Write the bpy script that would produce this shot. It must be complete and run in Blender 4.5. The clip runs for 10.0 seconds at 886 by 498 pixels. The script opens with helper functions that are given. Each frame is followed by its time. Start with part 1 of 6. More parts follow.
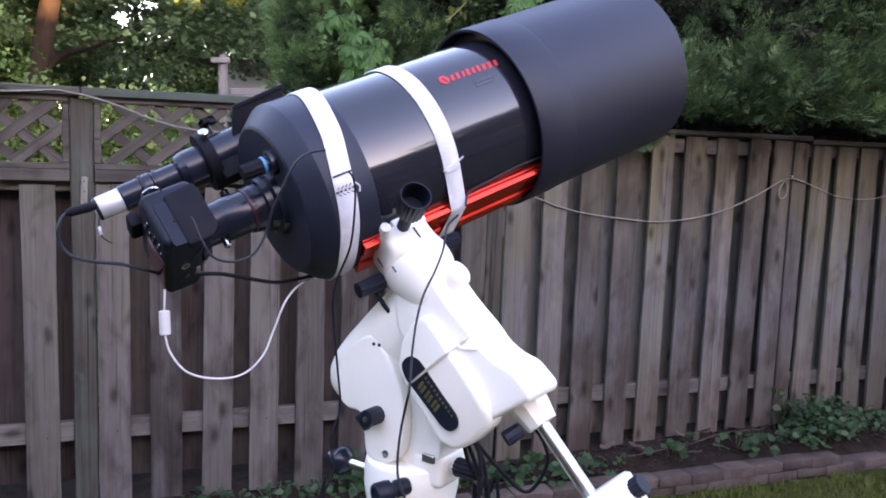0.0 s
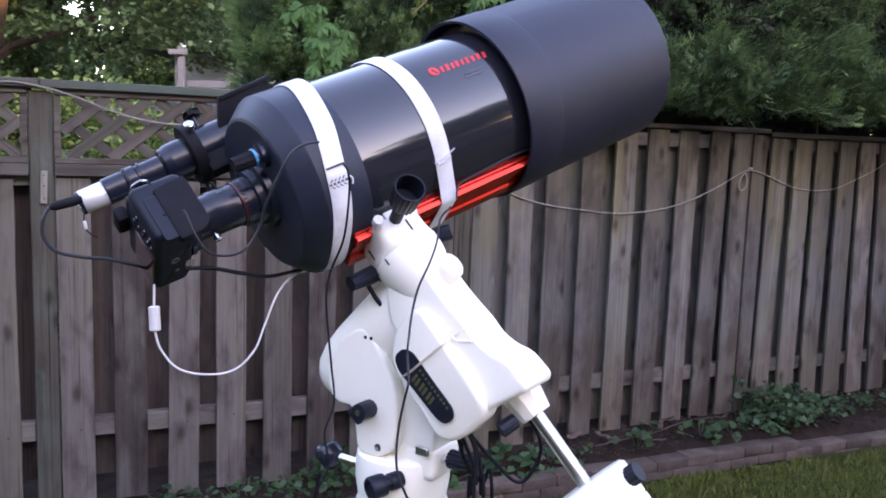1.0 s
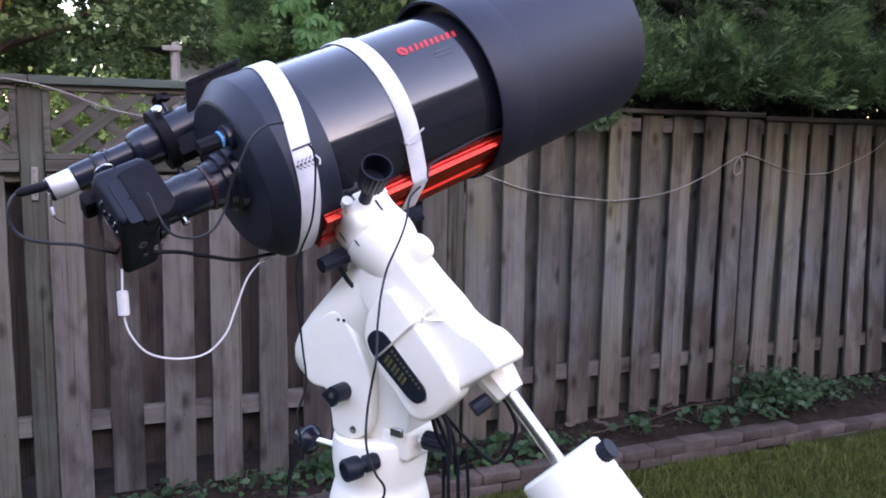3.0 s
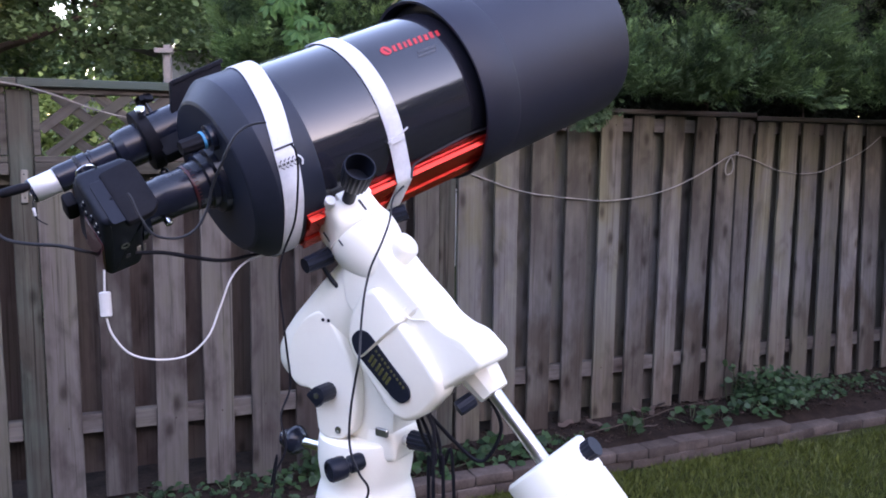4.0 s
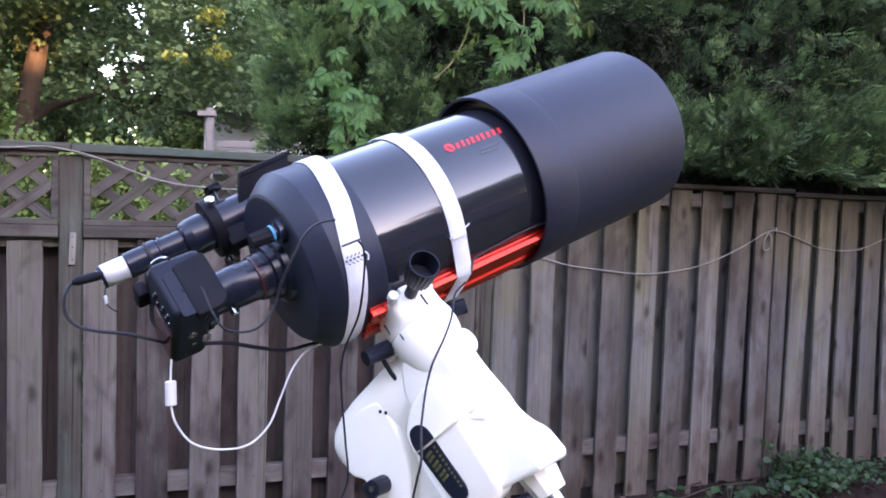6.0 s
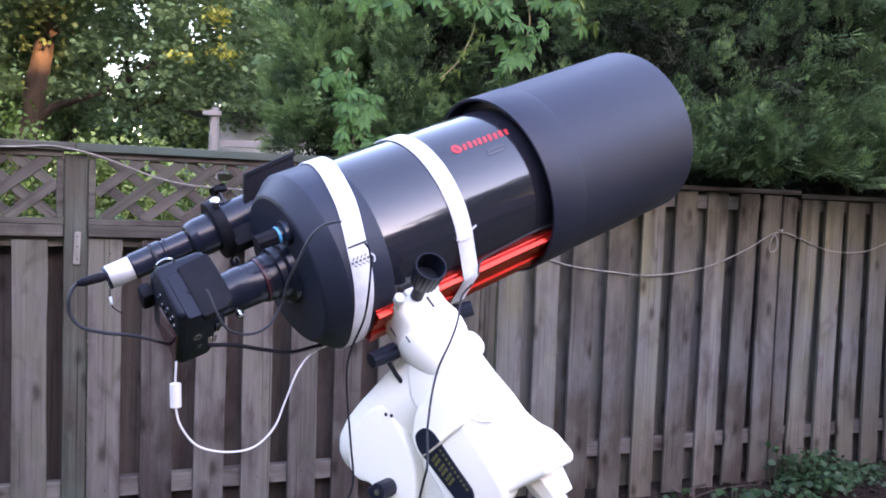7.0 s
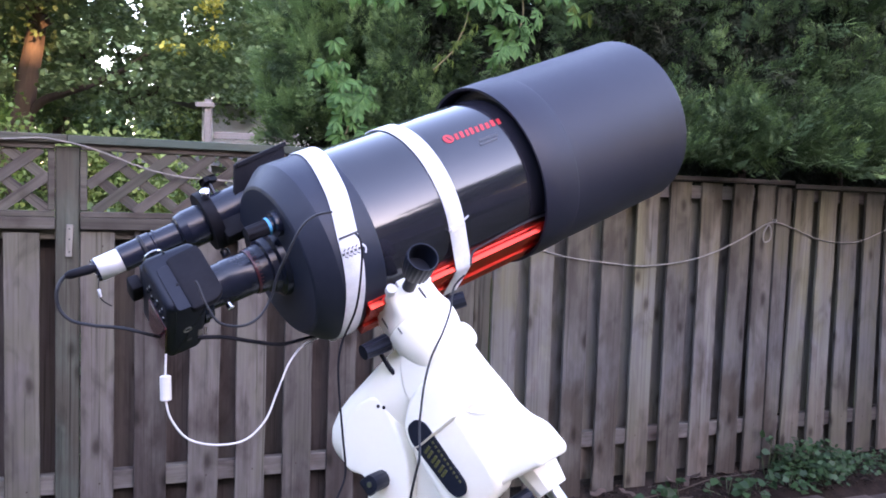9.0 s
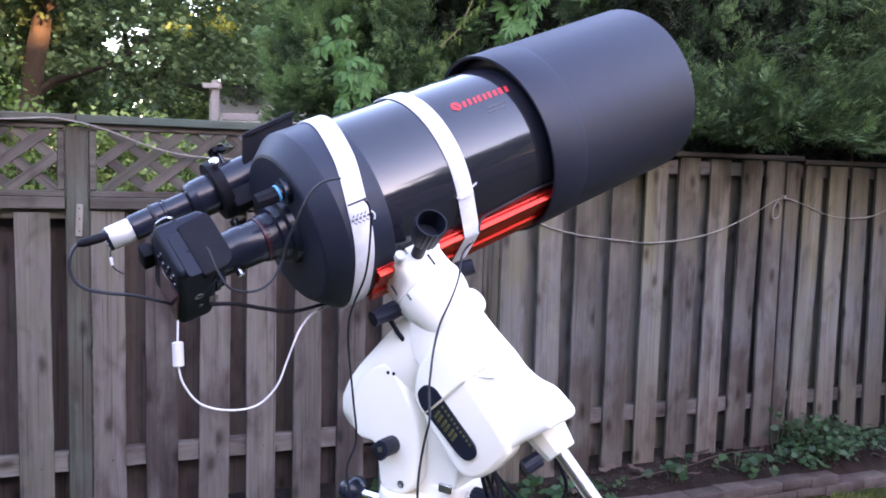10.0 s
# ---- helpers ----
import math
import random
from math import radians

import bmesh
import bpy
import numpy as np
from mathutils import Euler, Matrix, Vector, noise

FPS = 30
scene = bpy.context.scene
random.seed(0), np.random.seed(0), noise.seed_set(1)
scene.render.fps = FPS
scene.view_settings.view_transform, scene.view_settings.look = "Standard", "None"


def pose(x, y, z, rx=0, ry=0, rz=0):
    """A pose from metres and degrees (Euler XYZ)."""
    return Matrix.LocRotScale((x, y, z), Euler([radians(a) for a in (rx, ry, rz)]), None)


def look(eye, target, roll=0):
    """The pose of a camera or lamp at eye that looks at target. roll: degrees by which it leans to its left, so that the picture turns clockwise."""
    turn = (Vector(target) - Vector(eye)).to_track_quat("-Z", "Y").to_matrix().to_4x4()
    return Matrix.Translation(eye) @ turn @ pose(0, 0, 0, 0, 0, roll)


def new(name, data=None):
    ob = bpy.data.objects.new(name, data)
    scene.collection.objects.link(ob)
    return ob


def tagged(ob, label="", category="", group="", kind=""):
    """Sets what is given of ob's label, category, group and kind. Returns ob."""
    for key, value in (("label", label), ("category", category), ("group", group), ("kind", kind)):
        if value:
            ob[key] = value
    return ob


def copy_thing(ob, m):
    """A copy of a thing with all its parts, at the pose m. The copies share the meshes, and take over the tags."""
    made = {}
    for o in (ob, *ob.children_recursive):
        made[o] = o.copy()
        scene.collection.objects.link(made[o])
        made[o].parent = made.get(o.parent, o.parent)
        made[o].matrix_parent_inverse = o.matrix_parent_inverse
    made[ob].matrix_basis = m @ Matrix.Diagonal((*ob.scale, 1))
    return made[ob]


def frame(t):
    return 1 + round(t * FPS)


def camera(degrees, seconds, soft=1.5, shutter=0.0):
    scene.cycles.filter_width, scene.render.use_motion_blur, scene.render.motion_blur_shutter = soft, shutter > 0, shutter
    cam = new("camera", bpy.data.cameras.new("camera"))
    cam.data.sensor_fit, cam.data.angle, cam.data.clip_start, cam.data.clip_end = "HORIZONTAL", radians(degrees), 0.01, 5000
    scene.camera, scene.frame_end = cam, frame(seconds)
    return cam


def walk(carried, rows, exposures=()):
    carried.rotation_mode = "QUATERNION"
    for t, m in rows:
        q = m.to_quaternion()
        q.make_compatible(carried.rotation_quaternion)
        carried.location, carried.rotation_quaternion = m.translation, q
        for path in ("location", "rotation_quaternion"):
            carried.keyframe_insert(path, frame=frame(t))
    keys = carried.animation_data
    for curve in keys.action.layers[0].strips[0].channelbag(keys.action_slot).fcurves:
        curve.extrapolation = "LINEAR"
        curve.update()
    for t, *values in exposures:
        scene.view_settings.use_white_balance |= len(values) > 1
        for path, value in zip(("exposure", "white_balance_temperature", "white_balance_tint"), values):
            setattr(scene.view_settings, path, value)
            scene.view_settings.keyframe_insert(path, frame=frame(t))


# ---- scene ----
cam = camera(56.3, 10.0, soft=1.8)

# seconds, eye, yaw, pitch, roll
PATH = [
    (0.0, 0.0361, -0.0059, 1.8139, 1.225, -7.049, 2.190),
    (0.5, 0.0037, -0.0047, 1.8096, -0.583, -7.150, 2.308),
    (1.0, -0.0109, -0.0036, 1.8104, -1.686, -7.405, 2.113),
    (1.5, -0.0048, 0.0010, 1.8101, -1.783, -7.437, 1.946),
    (2.0, 0.0046, 0.0050, 1.8100, -1.619, -7.577, 1.587),
    (2.5, 0.0191, -0.0014, 1.8000, -1.354, -7.876, 1.209),
    (4.0, 0.0483, -0.0015, 1.7894, -1.884, -7.745, 0.812),
    (4.5, 0.0484, -0.0089, 1.8172, -1.733, -6.472, 1.002),
    (5.0, 0.0342, -0.0165, 1.8410, -1.208, -4.326, 1.456),
    (5.5, 0.0100, -0.0134, 1.8379, -0.364, -3.647, 1.796),
    (7.0, -0.0026, -0.0005, 1.8405, 0.421, -3.642, 2.248),
    (7.5, -0.0009, 0.0006, 1.8401, 0.252, -3.710, 2.260),
    (8.0, 0.0000, 0.0000, 1.8400, 0.000, -3.800, 2.300),
    (8.5, 0.0016, 0.0042, 1.8395, -0.066, -3.866, 2.263),
    (9.0, 0.0014, 0.0081, 1.8388, 0.046, -4.211, 2.052),
    (9.5, 0.0005, 0.0141, 1.8330, 0.223, -4.784, 1.864),
    (10.0, 0.0016, 0.0012, 1.8187, 0.572, -5.493, 1.642),
]
walk(cam, [(t, pose(x, y, z, 90 + pitch, 0, yaw) @ pose(0, 0, 0, 0, 0, roll)) for t, x, y, z, yaw, pitch, roll in PATH],
     exposures=[(0, 3.76, 7050, 38), (2.5, 3.76, 7050, 38), (4.5, 3.65, 6850, 38), (5.0, 3.92, 6850, 38), (5.5, 4.03, 6850, 38), (7.5, 4.18, 6850, 38), (10.0, 4.13, 6850, 38)])

# ---- sky and low evening sun ----
SUN_AZ, SUN_EL = radians(150), radians(11)
world = bpy.data.worlds.new("world")
scene.world = world
world.use_nodes = True
nt = world.node_tree
sky = nt.nodes.new("ShaderNodeTexSky")
sky.sky_type = 'NISHITA'
sky.sun_disc = False
sky.sun_elevation = SUN_EL
sky.sun_rotation = SUN_AZ
nt.links.new(sky.outputs[0], nt.nodes["Background"].inputs[0])
nt.nodes["Background"].inputs[1].default_value = 0.15
sun = new("sun", bpy.data.lights.new("sun", 'SUN'))
sun.data.energy = 2.0
sun.data.angle = radians(0.5)
sun.data.color = (1.0, 0.62, 0.28)
sun.matrix_world = look((0, 0, 0), (-math.sin(SUN_AZ) * math.cos(SUN_EL), -math.cos(SUN_AZ) * math.cos(SUN_EL), -math.sin(SUN_EL)))

# ---- materials ----
def material(name, color, rough=0.5, metal=0.0, tint=None, scale=8.0, bump=0.0, bump_scale=60.0, stretch=(1, 1, 1), spec=0.5, per_object=0.0, coat=0.0, rough_var=0.0, trans=0.0):
    """A node material: base colour varied towards tint by two scales of noise, fine bump and a little change from object to object."""
    m = bpy.data.materials.new(name)
    m.use_nodes = True
    t = m.node_tree
    b = t.nodes["Principled BSDF"]
    b.inputs["Roughness"].default_value = rough
    b.inputs["Metallic"].default_value = metal
    b.inputs["Specular IOR Level"].default_value = spec
    b.inputs["Coat Weight"].default_value = coat
    tint = tint or tuple(c * 0.8 for c in color)
    co = t.nodes.new("ShaderNodeTexCoord")
    mp = t.nodes.new("ShaderNodeMapping")
    mp.inputs["Scale"].default_value = stretch
    t.links.new(co.outputs["Object"], mp.inputs[0])
    info = t.nodes.new("ShaderNodeObjectInfo")
    shift = t.nodes.new("ShaderNodeVectorMath")
    shift.operation = 'MULTIPLY_ADD'
    shift.inputs[1].default_value = (1, 1, 1)
    far = t.nodes.new("ShaderNodeMath")
    far.operation = 'MULTIPLY'
    far.inputs[1].default_value = 37.0
    t.links.new(info.outputs["Random"], far.inputs[0])
    t.links.new(mp.outputs[0], shift.inputs[0])
    t.links.new(far.outputs[0], shift.inputs[2])
    n1 = t.nodes.new("ShaderNodeTexNoise")
    n1.inputs["Scale"].default_value = scale
    n1.inputs["Detail"].default_value = 6
    n1.inputs["Roughness"].default_value = 0.65
    n2 = t.nodes.new("ShaderNodeTexNoise")
    n2.inputs["Scale"].default_value = scale * 7
    n2.inputs["Detail"].default_value = 4
    for n in (n1, n2):
        t.links.new(shift.outputs[0], n.inputs["Vector"])
    add = t.nodes.new("ShaderNodeMath")
    add.operation = 'MULTIPLY_ADD'
    add.inputs[1].default_value = 0.45
    t.links.new(n2.outputs["Fac"], add.inputs[0])
    t.links.new(n1.outputs["Fac"], add.inputs[2])
    ramp = t.nodes.new("ShaderNodeValToRGB")
    ramp.color_ramp.elements[0].position, ramp.color_ramp.elements[1].position = 0.5, 0.95
    ramp.color_ramp.elements[0].color, ramp.color_ramp.elements[1].color = (*color, 1), (*tint, 1)
    t.links.new(add.outputs[0], ramp.inputs[0])
    hsv = t.nodes.new("ShaderNodeHueSaturation")
    val = t.nodes.new("ShaderNodeMapRange")
    val.inputs["To Min"].default_value, val.inputs["To Max"].default_value = 1 - per_object, 1 + per_object
    t.links.new(info.outputs["Random"], val.inputs[0])
    t.links.new(val.outputs[0], hsv.inputs["Value"])
    t.links.new(ramp.outputs[0], hsv.inputs["Color"])
    t.links.new(hsv.outputs[0], b.inputs["Base Color"])
    if rough_var:
        rv = t.nodes.new("ShaderNodeMapRange")
        rv.inputs["To Min"].default_value, rv.inputs["To Max"].default_value = rough - rough_var, rough + rough_var
        t.links.new(n1.outputs["Fac"], rv.inputs[0])
        t.links.new(rv.outputs[0], b.inputs["Roughness"])
    if bump:
        n3 = t.nodes.new("ShaderNodeTexNoise")
        n3.inputs["Scale"].default_value = bump_scale
        n3.inputs["Detail"].default_value = 5
        t.links.new(shift.outputs[0], n3.inputs["Vector"])
        bp = t.nodes.new("ShaderNodeBump")
        bp.inputs["Strength"].default_value = bump
        bp.inputs["Distance"].default_value = 0.004
        t.links.new(n3.outputs["Fac"], bp.inputs["Height"])
        t.links.new(bp.outputs[0], b.inputs["Normal"])
    if trans:
        b.inputs["Transmission Weight"].default_value = trans
    return m


def leaf_material(name, dark, light, rough=0.45, clump=1.7, low=0.25, high=0.85, vary=0.6):
    """Leaves that differ from one to the next and let some light through."""
    m = bpy.data.materials.new(name)
    m.use_nodes = True
    t = m.node_tree
    b = t.nodes["Principled BSDF"]
    b.inputs["Roughness"].default_value = rough
    b.inputs["Specular IOR Level"].default_value = 0.35
    geo = t.nodes.new("ShaderNodeNewGeometry")
    co = t.nodes.new("ShaderNodeTexCoord")
    n = t.nodes.new("ShaderNodeTexNoise")
    n.inputs["Scale"].default_value = clump
    n.inputs["Detail"].default_value = 3
    t.links.new(co.outputs["Object"], n.inputs["Vector"])
    mix = t.nodes.new("ShaderNodeMath")
    mix.operation = 'MULTIPLY_ADD'
    mix.inputs[1].default_value = vary
    mix.inputs[2].default_value = 0.25 - vary / 2
    t.links.new(geo.outputs["Random Per Island"], mix.inputs[0])
    add = t.nodes.new("ShaderNodeMath")
    add.operation = 'MULTIPLY_ADD'
    add.inputs[1].default_value = 0.8 + 1.2 * (0.6 - vary)
    t.links.new(n.outputs["Fac"], add.inputs[0])
    t.links.new(mix.outputs[0], add.inputs[2])
    ramp = t.nodes.new("ShaderNodeValToRGB")
    ramp.color_ramp.elements[0].position, ramp.color_ramp.elements[1].position = low, high
    ramp.color_ramp.elements[0].color, ramp.color_ramp.elements[1].color = (*dark, 1), (*light, 1)
    t.links.new(add.outputs[0], ramp.inputs[0])
    t.links.new(ramp.outputs[0], b.inputs["Base Color"])
    tr = t.nodes.new("ShaderNodeBsdfTranslucent")
    t.links.new(ramp.outputs[0], tr.inputs[0])
    ms = t.nodes.new("ShaderNodeMixShader")
    ms.inputs[0].default_value = 0.3
    t.links.new(b.outputs[0], ms.inputs[1])
    t.links.new(tr.outputs[0], ms.inputs[2])
    t.links.new(ms.outputs[0], t.nodes["Material Output"].inputs[0])
    return m


def wood_material(name, grey, brown, green, grain_weight=0.9, tall=0.0):
    """Weathered fence wood: long grain, knots, stains and board-to-board differences.
    Boards of the height given are browner and darker at the foot, silvered halfway up and tanned by algae above."""
    m = bpy.data.materials.new(name)
    m.use_nodes = True
    t = m.node_tree
    b = t.nodes["Principled BSDF"]
    b.inputs["Roughness"].default_value = 0.85
    b.inputs["Specular IOR Level"].default_value = 0.25
    co = t.nodes.new("ShaderNodeTexCoord")
    info = t.nodes.new("ShaderNodeObjectInfo")
    far = t.nodes.new("ShaderNodeMath")
    far.operation = 'MULTIPLY'
    far.inputs[1].default_value = 53.0
    t.links.new(info.outputs["Random"], far.inputs[0])
    shift = t.nodes.new("ShaderNodeVectorMath")
    t.links.new(co.outputs["Object"], shift.inputs[0])
    t.links.new(far.outputs[0], shift.inputs[1])

    def noise_at(stretch, scale, detail=5, distortion=0.0):
        mp = t.nodes.new("ShaderNodeMapping")
        mp.inputs["Scale"].default_value = stretch
        t.links.new(shift.outputs[0], mp.inputs[0])
        n = t.nodes.new("ShaderNodeTexNoise")
        n.inputs["Scale"].default_value = scale
        n.inputs["Detail"].default_value = detail
        n.inputs["Distortion"].default_value = distortion
        t.links.new(mp.outputs[0], n.inputs["Vector"])
        return n

    def ramped(fac, stops):
        r = t.nodes.new("ShaderNodeValToRGB")
        while len(r.color_ramp.elements) < len(stops):
            r.color_ramp.elements.new(0.5)
        for e, (p, c) in zip(r.color_ramp.elements, stops):
            e.position, e.color = p, (*c, 1)
        t.links.new(fac, r.inputs[0])
        return r

    def mixed(fac, a, c, kind='MIX'):
        x = t.nodes.new("ShaderNodeMix")
        x.data_type, x.blend_type = 'RGBA', kind
        if isinstance(fac, float):
            x.inputs[0].default_value = fac
        else:
            t.links.new(fac, x.inputs[0])
        t.links.new(a, x.inputs[6])
        t.links.new(c, x.inputs[7])
        return x.outputs[2]

    blotch = noise_at((4.0, 4.0, 1.6), 2.2, 6)
    grain = noise_at((55, 55, 1.6), 1.0, 6, 0.9)
    stain = noise_at((7.5, 7.5, 3.4), 1.0, 5, 0.8)
    streak = noise_at((14, 14, 0.7), 1.0, 3)
    # round knots, one every half metre or so
    kmap = t.nodes.new("ShaderNodeMapping")
    kmap.inputs["Scale"].default_value = (9.0, 0.3, 4.2)
    kmap.inputs["Rotation"].default_value = (radians(90), 0, 0)
    t.links.new(shift.outputs[0], kmap.inputs[0])
    wob = t.nodes.new("ShaderNodeTexNoise")
    wob.inputs["Scale"].default_value = 2.5
    t.links.new(kmap.outputs[0], wob.inputs["Vector"])
    bent = t.nodes.new("ShaderNodeMix")
    bent.data_type = 'VECTOR'
    bent.inputs[0].default_value = 0.12
    t.links.new(kmap.outputs[0], bent.inputs[4])
    t.links.new(wob.outputs["Color"], bent.inputs[5])
    knots = t.nodes.new("ShaderNodeTexVoronoi")
    knots.voronoi_dimensions = '2D'
    knots.inputs["Scale"].default_value = 0.5
    t.links.new(bent.outputs[1], knots.inputs["Vector"])
    lean = t.nodes.new("ShaderNodeMath")
    lean.operation = 'MULTIPLY_ADD'
    lean.inputs[1].default_value = 0.32
    half = t.nodes.new("ShaderNodeMath")
    half.operation = 'MULTIPLY_ADD'
    half.inputs[1].default_value, half.inputs[2].default_value = 1.1, -0.2
    other = t.nodes.new("ShaderNodeMath")
    other.operation = 'FRACT'
    t.links.new(far.outputs[0], other.inputs[0])
    t.links.new(blotch.outputs["Fac"], half.inputs[0])
    t.links.new(other.outputs[0], lean.inputs[0])
    t.links.new(half.outputs[0], lean.inputs[2])
    tone = ramped(lean.outputs[0], [(0.3, brown), (0.5, grey), (0.75, green)])
    fine = ramped(grain.outputs["Fac"], [(0.3, (0.6, 0.57, 0.55)), (0.5, (0.95, 0.95, 0.95)), (0.75, (1.16, 1.16, 1.16))])
    c = mixed(grain_weight, tone.outputs[0], fine.outputs[0], 'MULTIPLY')
    knot = ramped(knots.outputs["Distance"], [(0.025, (0.25, 0.21, 0.19)), (0.05, (0.45, 0.41, 0.38)), (0.075, (0.75, 0.72, 0.7)), (0.12, (1, 1, 1))])
    c = mixed(0.85, c, knot.outputs[0], 'MULTIPLY')
    spots = ramped(stain.outputs["Fac"], [(0.3, (0.55, 0.52, 0.5)), (0.46, (0.95, 0.95, 0.95)), (0.6, (1, 1, 1)), (0.75, (1.3, 1.28, 1.25))])
    c = mixed(0.9, c, spots.outputs[0], 'MULTIPLY')
    st = ramped(streak.outputs["Fac"], [(0.35, (0.72, 0.7, 0.7)), (0.6, (1.0, 1.0, 1.0)), (0.8, (1.25, 1.25, 1.27))])
    c = mixed(0.7, c, st.outputs[0], 'MULTIPLY')
    if tall:
        xyz = t.nodes.new("ShaderNodeSeparateXYZ")
        t.links.new(co.outputs["Object"], xyz.inputs[0])
        wander = t.nodes.new("ShaderNodeMath")
        wander.operation = 'MULTIPLY_ADD'
        wander.inputs[1].default_value, wander.inputs[2].default_value = 0.6, -0.3
        t.links.new(blotch.outputs["Fac"], wander.inputs[0])
        level = t.nodes.new("ShaderNodeMath")
        level.operation = 'MULTIPLY_ADD'
        level.inputs[1].default_value = 1 / tall
        t.links.new(xyz.outputs["Z"], level.inputs[0])
        t.links.new(wander.outputs[0], level.inputs[2])
        weather = ramped(level.outputs[0], [(0.0, (0.9, 0.79, 0.73)), (0.2, (0.96, 0.9, 0.86)), (0.4, (1.06, 1.09, 1.2)), (0.62, (1.06, 1.07, 1.1)), (0.85, (1.02, 0.97, 0.82))])
        c = mixed(1.0, c, weather.outputs[0], 'MULTIPLY')
    split = noise_at((95, 95, 1.1), 1.0, 3, 0.3)
    crack = ramped(split.outputs["Fac"], [(0.33, (0.35, 0.32, 0.3)), (0.39, (1, 1, 1))])
    c = mixed(grain_weight, c, crack.outputs[0], 'MULTIPLY')
    hsv = t.nodes.new("ShaderNodeHueSaturation")
    val = t.nodes.new("ShaderNodeMapRange")
    val.inputs["To Min"].default_value, val.inputs["To Max"].default_value = 0.82, 1.45
    t.links.new(info.outputs["Random"], val.inputs[0])
    t.links.new(val.outputs[0], hsv.inputs["Value"])
    t.links.new(c, hsv.inputs["Color"])
    t.links.new(hsv.outputs[0], b.inputs["Base Color"])
    bp = t.nodes.new("ShaderNodeBump")
    bp.inputs["Strength"].default_value = 0.5
    bp.inputs["Distance"].default_value = 0.003
    t.links.new(grain.outputs["Fac"], bp.inputs["Height"])
    t.links.new(bp.outputs[0], b.inputs["Normal"])
    return m


WOOD = wood_material("weathered_board", (0.104, 0.093, 0.085), (0.056, 0.044, 0.04), (0.1, 0.093, 0.073), 0.6)
# brown back boards, darkened to carry the shade of the gaps
WOOD_GAP_SHADE = wood_material("gap_shade_brown_board", (0.056, 0.045, 0.042), (0.036, 0.027, 0.025), (0.052, 0.044, 0.038), 0.6)
WOOD_GREY = wood_material("silvered_board", (0.107, 0.1, 0.09), (0.068, 0.059, 0.05), (0.106, 0.101, 0.076), 0.45, 1.79)
WOOD_POST = wood_material("greenish_post", (0.083, 0.089, 0.072), (0.074, 0.067, 0.053), (0.072, 0.096, 0.079))
WOOD_LATTICE = wood_material("lattice_wood", (0.078, 0.069, 0.06), (0.052, 0.042, 0.036), (0.074, 0.07, 0.055))
WOOD_BLOCK = wood_material("pale_block", (0.2, 0.185, 0.165), (0.15, 0.13, 0.11), (0.18, 0.18, 0.15))
MOUNT_WHITE = material("white_enamel", (0.92, 0.885, 0.78), 0.36, tint=(0.9, 0.86, 0.755), scale=14, bump=0.03, bump_scale=350, coat=0.15)
TUBE_BLACK = material("gloss_black_paint", (0.012, 0.012, 0.018), 0.11, tint=(0.017, 0.017, 0.024), scale=6, coat=0.5, rough_var=0.03)
CELL_BLACK = material("satin_black_casting", (0.013, 0.0168, 0.03), 0.46, tint=(0.019, 0.023, 0.038), scale=10, bump=0.08, bump_scale=700, spec=0.3)
SHIELD_BLACK = material("matte_black_foam_sheet", (0.0108, 0.012, 0.0245), 0.5, tint=(0.0155, 0.0168, 0.032), scale=5, bump=0.1, bump_scale=900, rough_var=0.06, spec=0.37)
BLACK_PLASTIC = material("black_plastic", (0.006, 0.0085, 0.017), 0.45, tint=(0.011, 0.014, 0.024), scale=30, bump=0.06, bump_scale=900, spec=0.22)
BLACK_RUBBER = material("black_rubber", (0.006, 0.006, 0.009), 0.65, tint=(0.011, 0.011, 0.015), scale=30, spec=0.12)
BLACK_METAL = material("anodised_black_metal", (0.007, 0.009, 0.019), 0.24, tint=(0.012, 0.015, 0.027), scale=12, spec=0.42)
# the screen's red reflection is put into the glass colour
DARK_GLASS = material("screen_glass_reflecting_red", (0.07, 0.016, 0.022), 0.1, tint=(0.05, 0.014, 0.018), scale=4, coat=0.8)
STRAP_WHITE = material("white_webbing", (0.72, 0.72, 0.75), 0.8, tint=(0.58, 0.58, 0.62), scale=26, bump=0.25, bump_scale=500)
STITCH = material("dark_stitching", (0.05, 0.05, 0.055), 0.9, scale=40)
ORANGE = material("orange_anodised_metal", (0.66, 0.034, 0.017), 0.26, metal=0.7, tint=(0.56, 0.026, 0.014), scale=9)
RED_PRINT = material("red_print", (0.62, 0.03, 0.035), 0.4, tint=(0.55, 0.025, 0.03), scale=40)
DARK_RED = material("dark_red_ring", (0.06, 0.006, 0.011), 0.35, scale=30)
GREY_PRINT = material("worn_grey_print", (0.06, 0.06, 0.07), 0.4, scale=60)
OLIVE_PRINT = material("olive_print", (0.085, 0.083, 0.02), 0.5, scale=60)
STEEL = material("brushed_steel", (0.62, 0.61, 0.6), 0.28, metal=1.0, tint=(0.5, 0.49, 0.48), scale=30)
CHROME = material("chrome", (0.8, 0.8, 0.8), 0.12, metal=1.0, scale=20)
SILVER = material("satin_silver_aluminium", (0.66, 0.66, 0.67), 0.5, metal=0.45, tint=(0.58, 0.58, 0.6), scale=18)
BLUE_BAND = material("blue_rubber_band", (0.04, 0.3, 0.55), 0.5, scale=30)
WHITE_CABLE = material("white_cable_sheath", (0.62, 0.6, 0.59), 0.5, tint=(0.54, 0.52, 0.51), scale=20)
GREY_CABLE = material("dark_grey_cable_sheath", (0.018, 0.019, 0.024), 0.5, tint=(0.012, 0.013, 0.017), scale=20, spec=0.3)
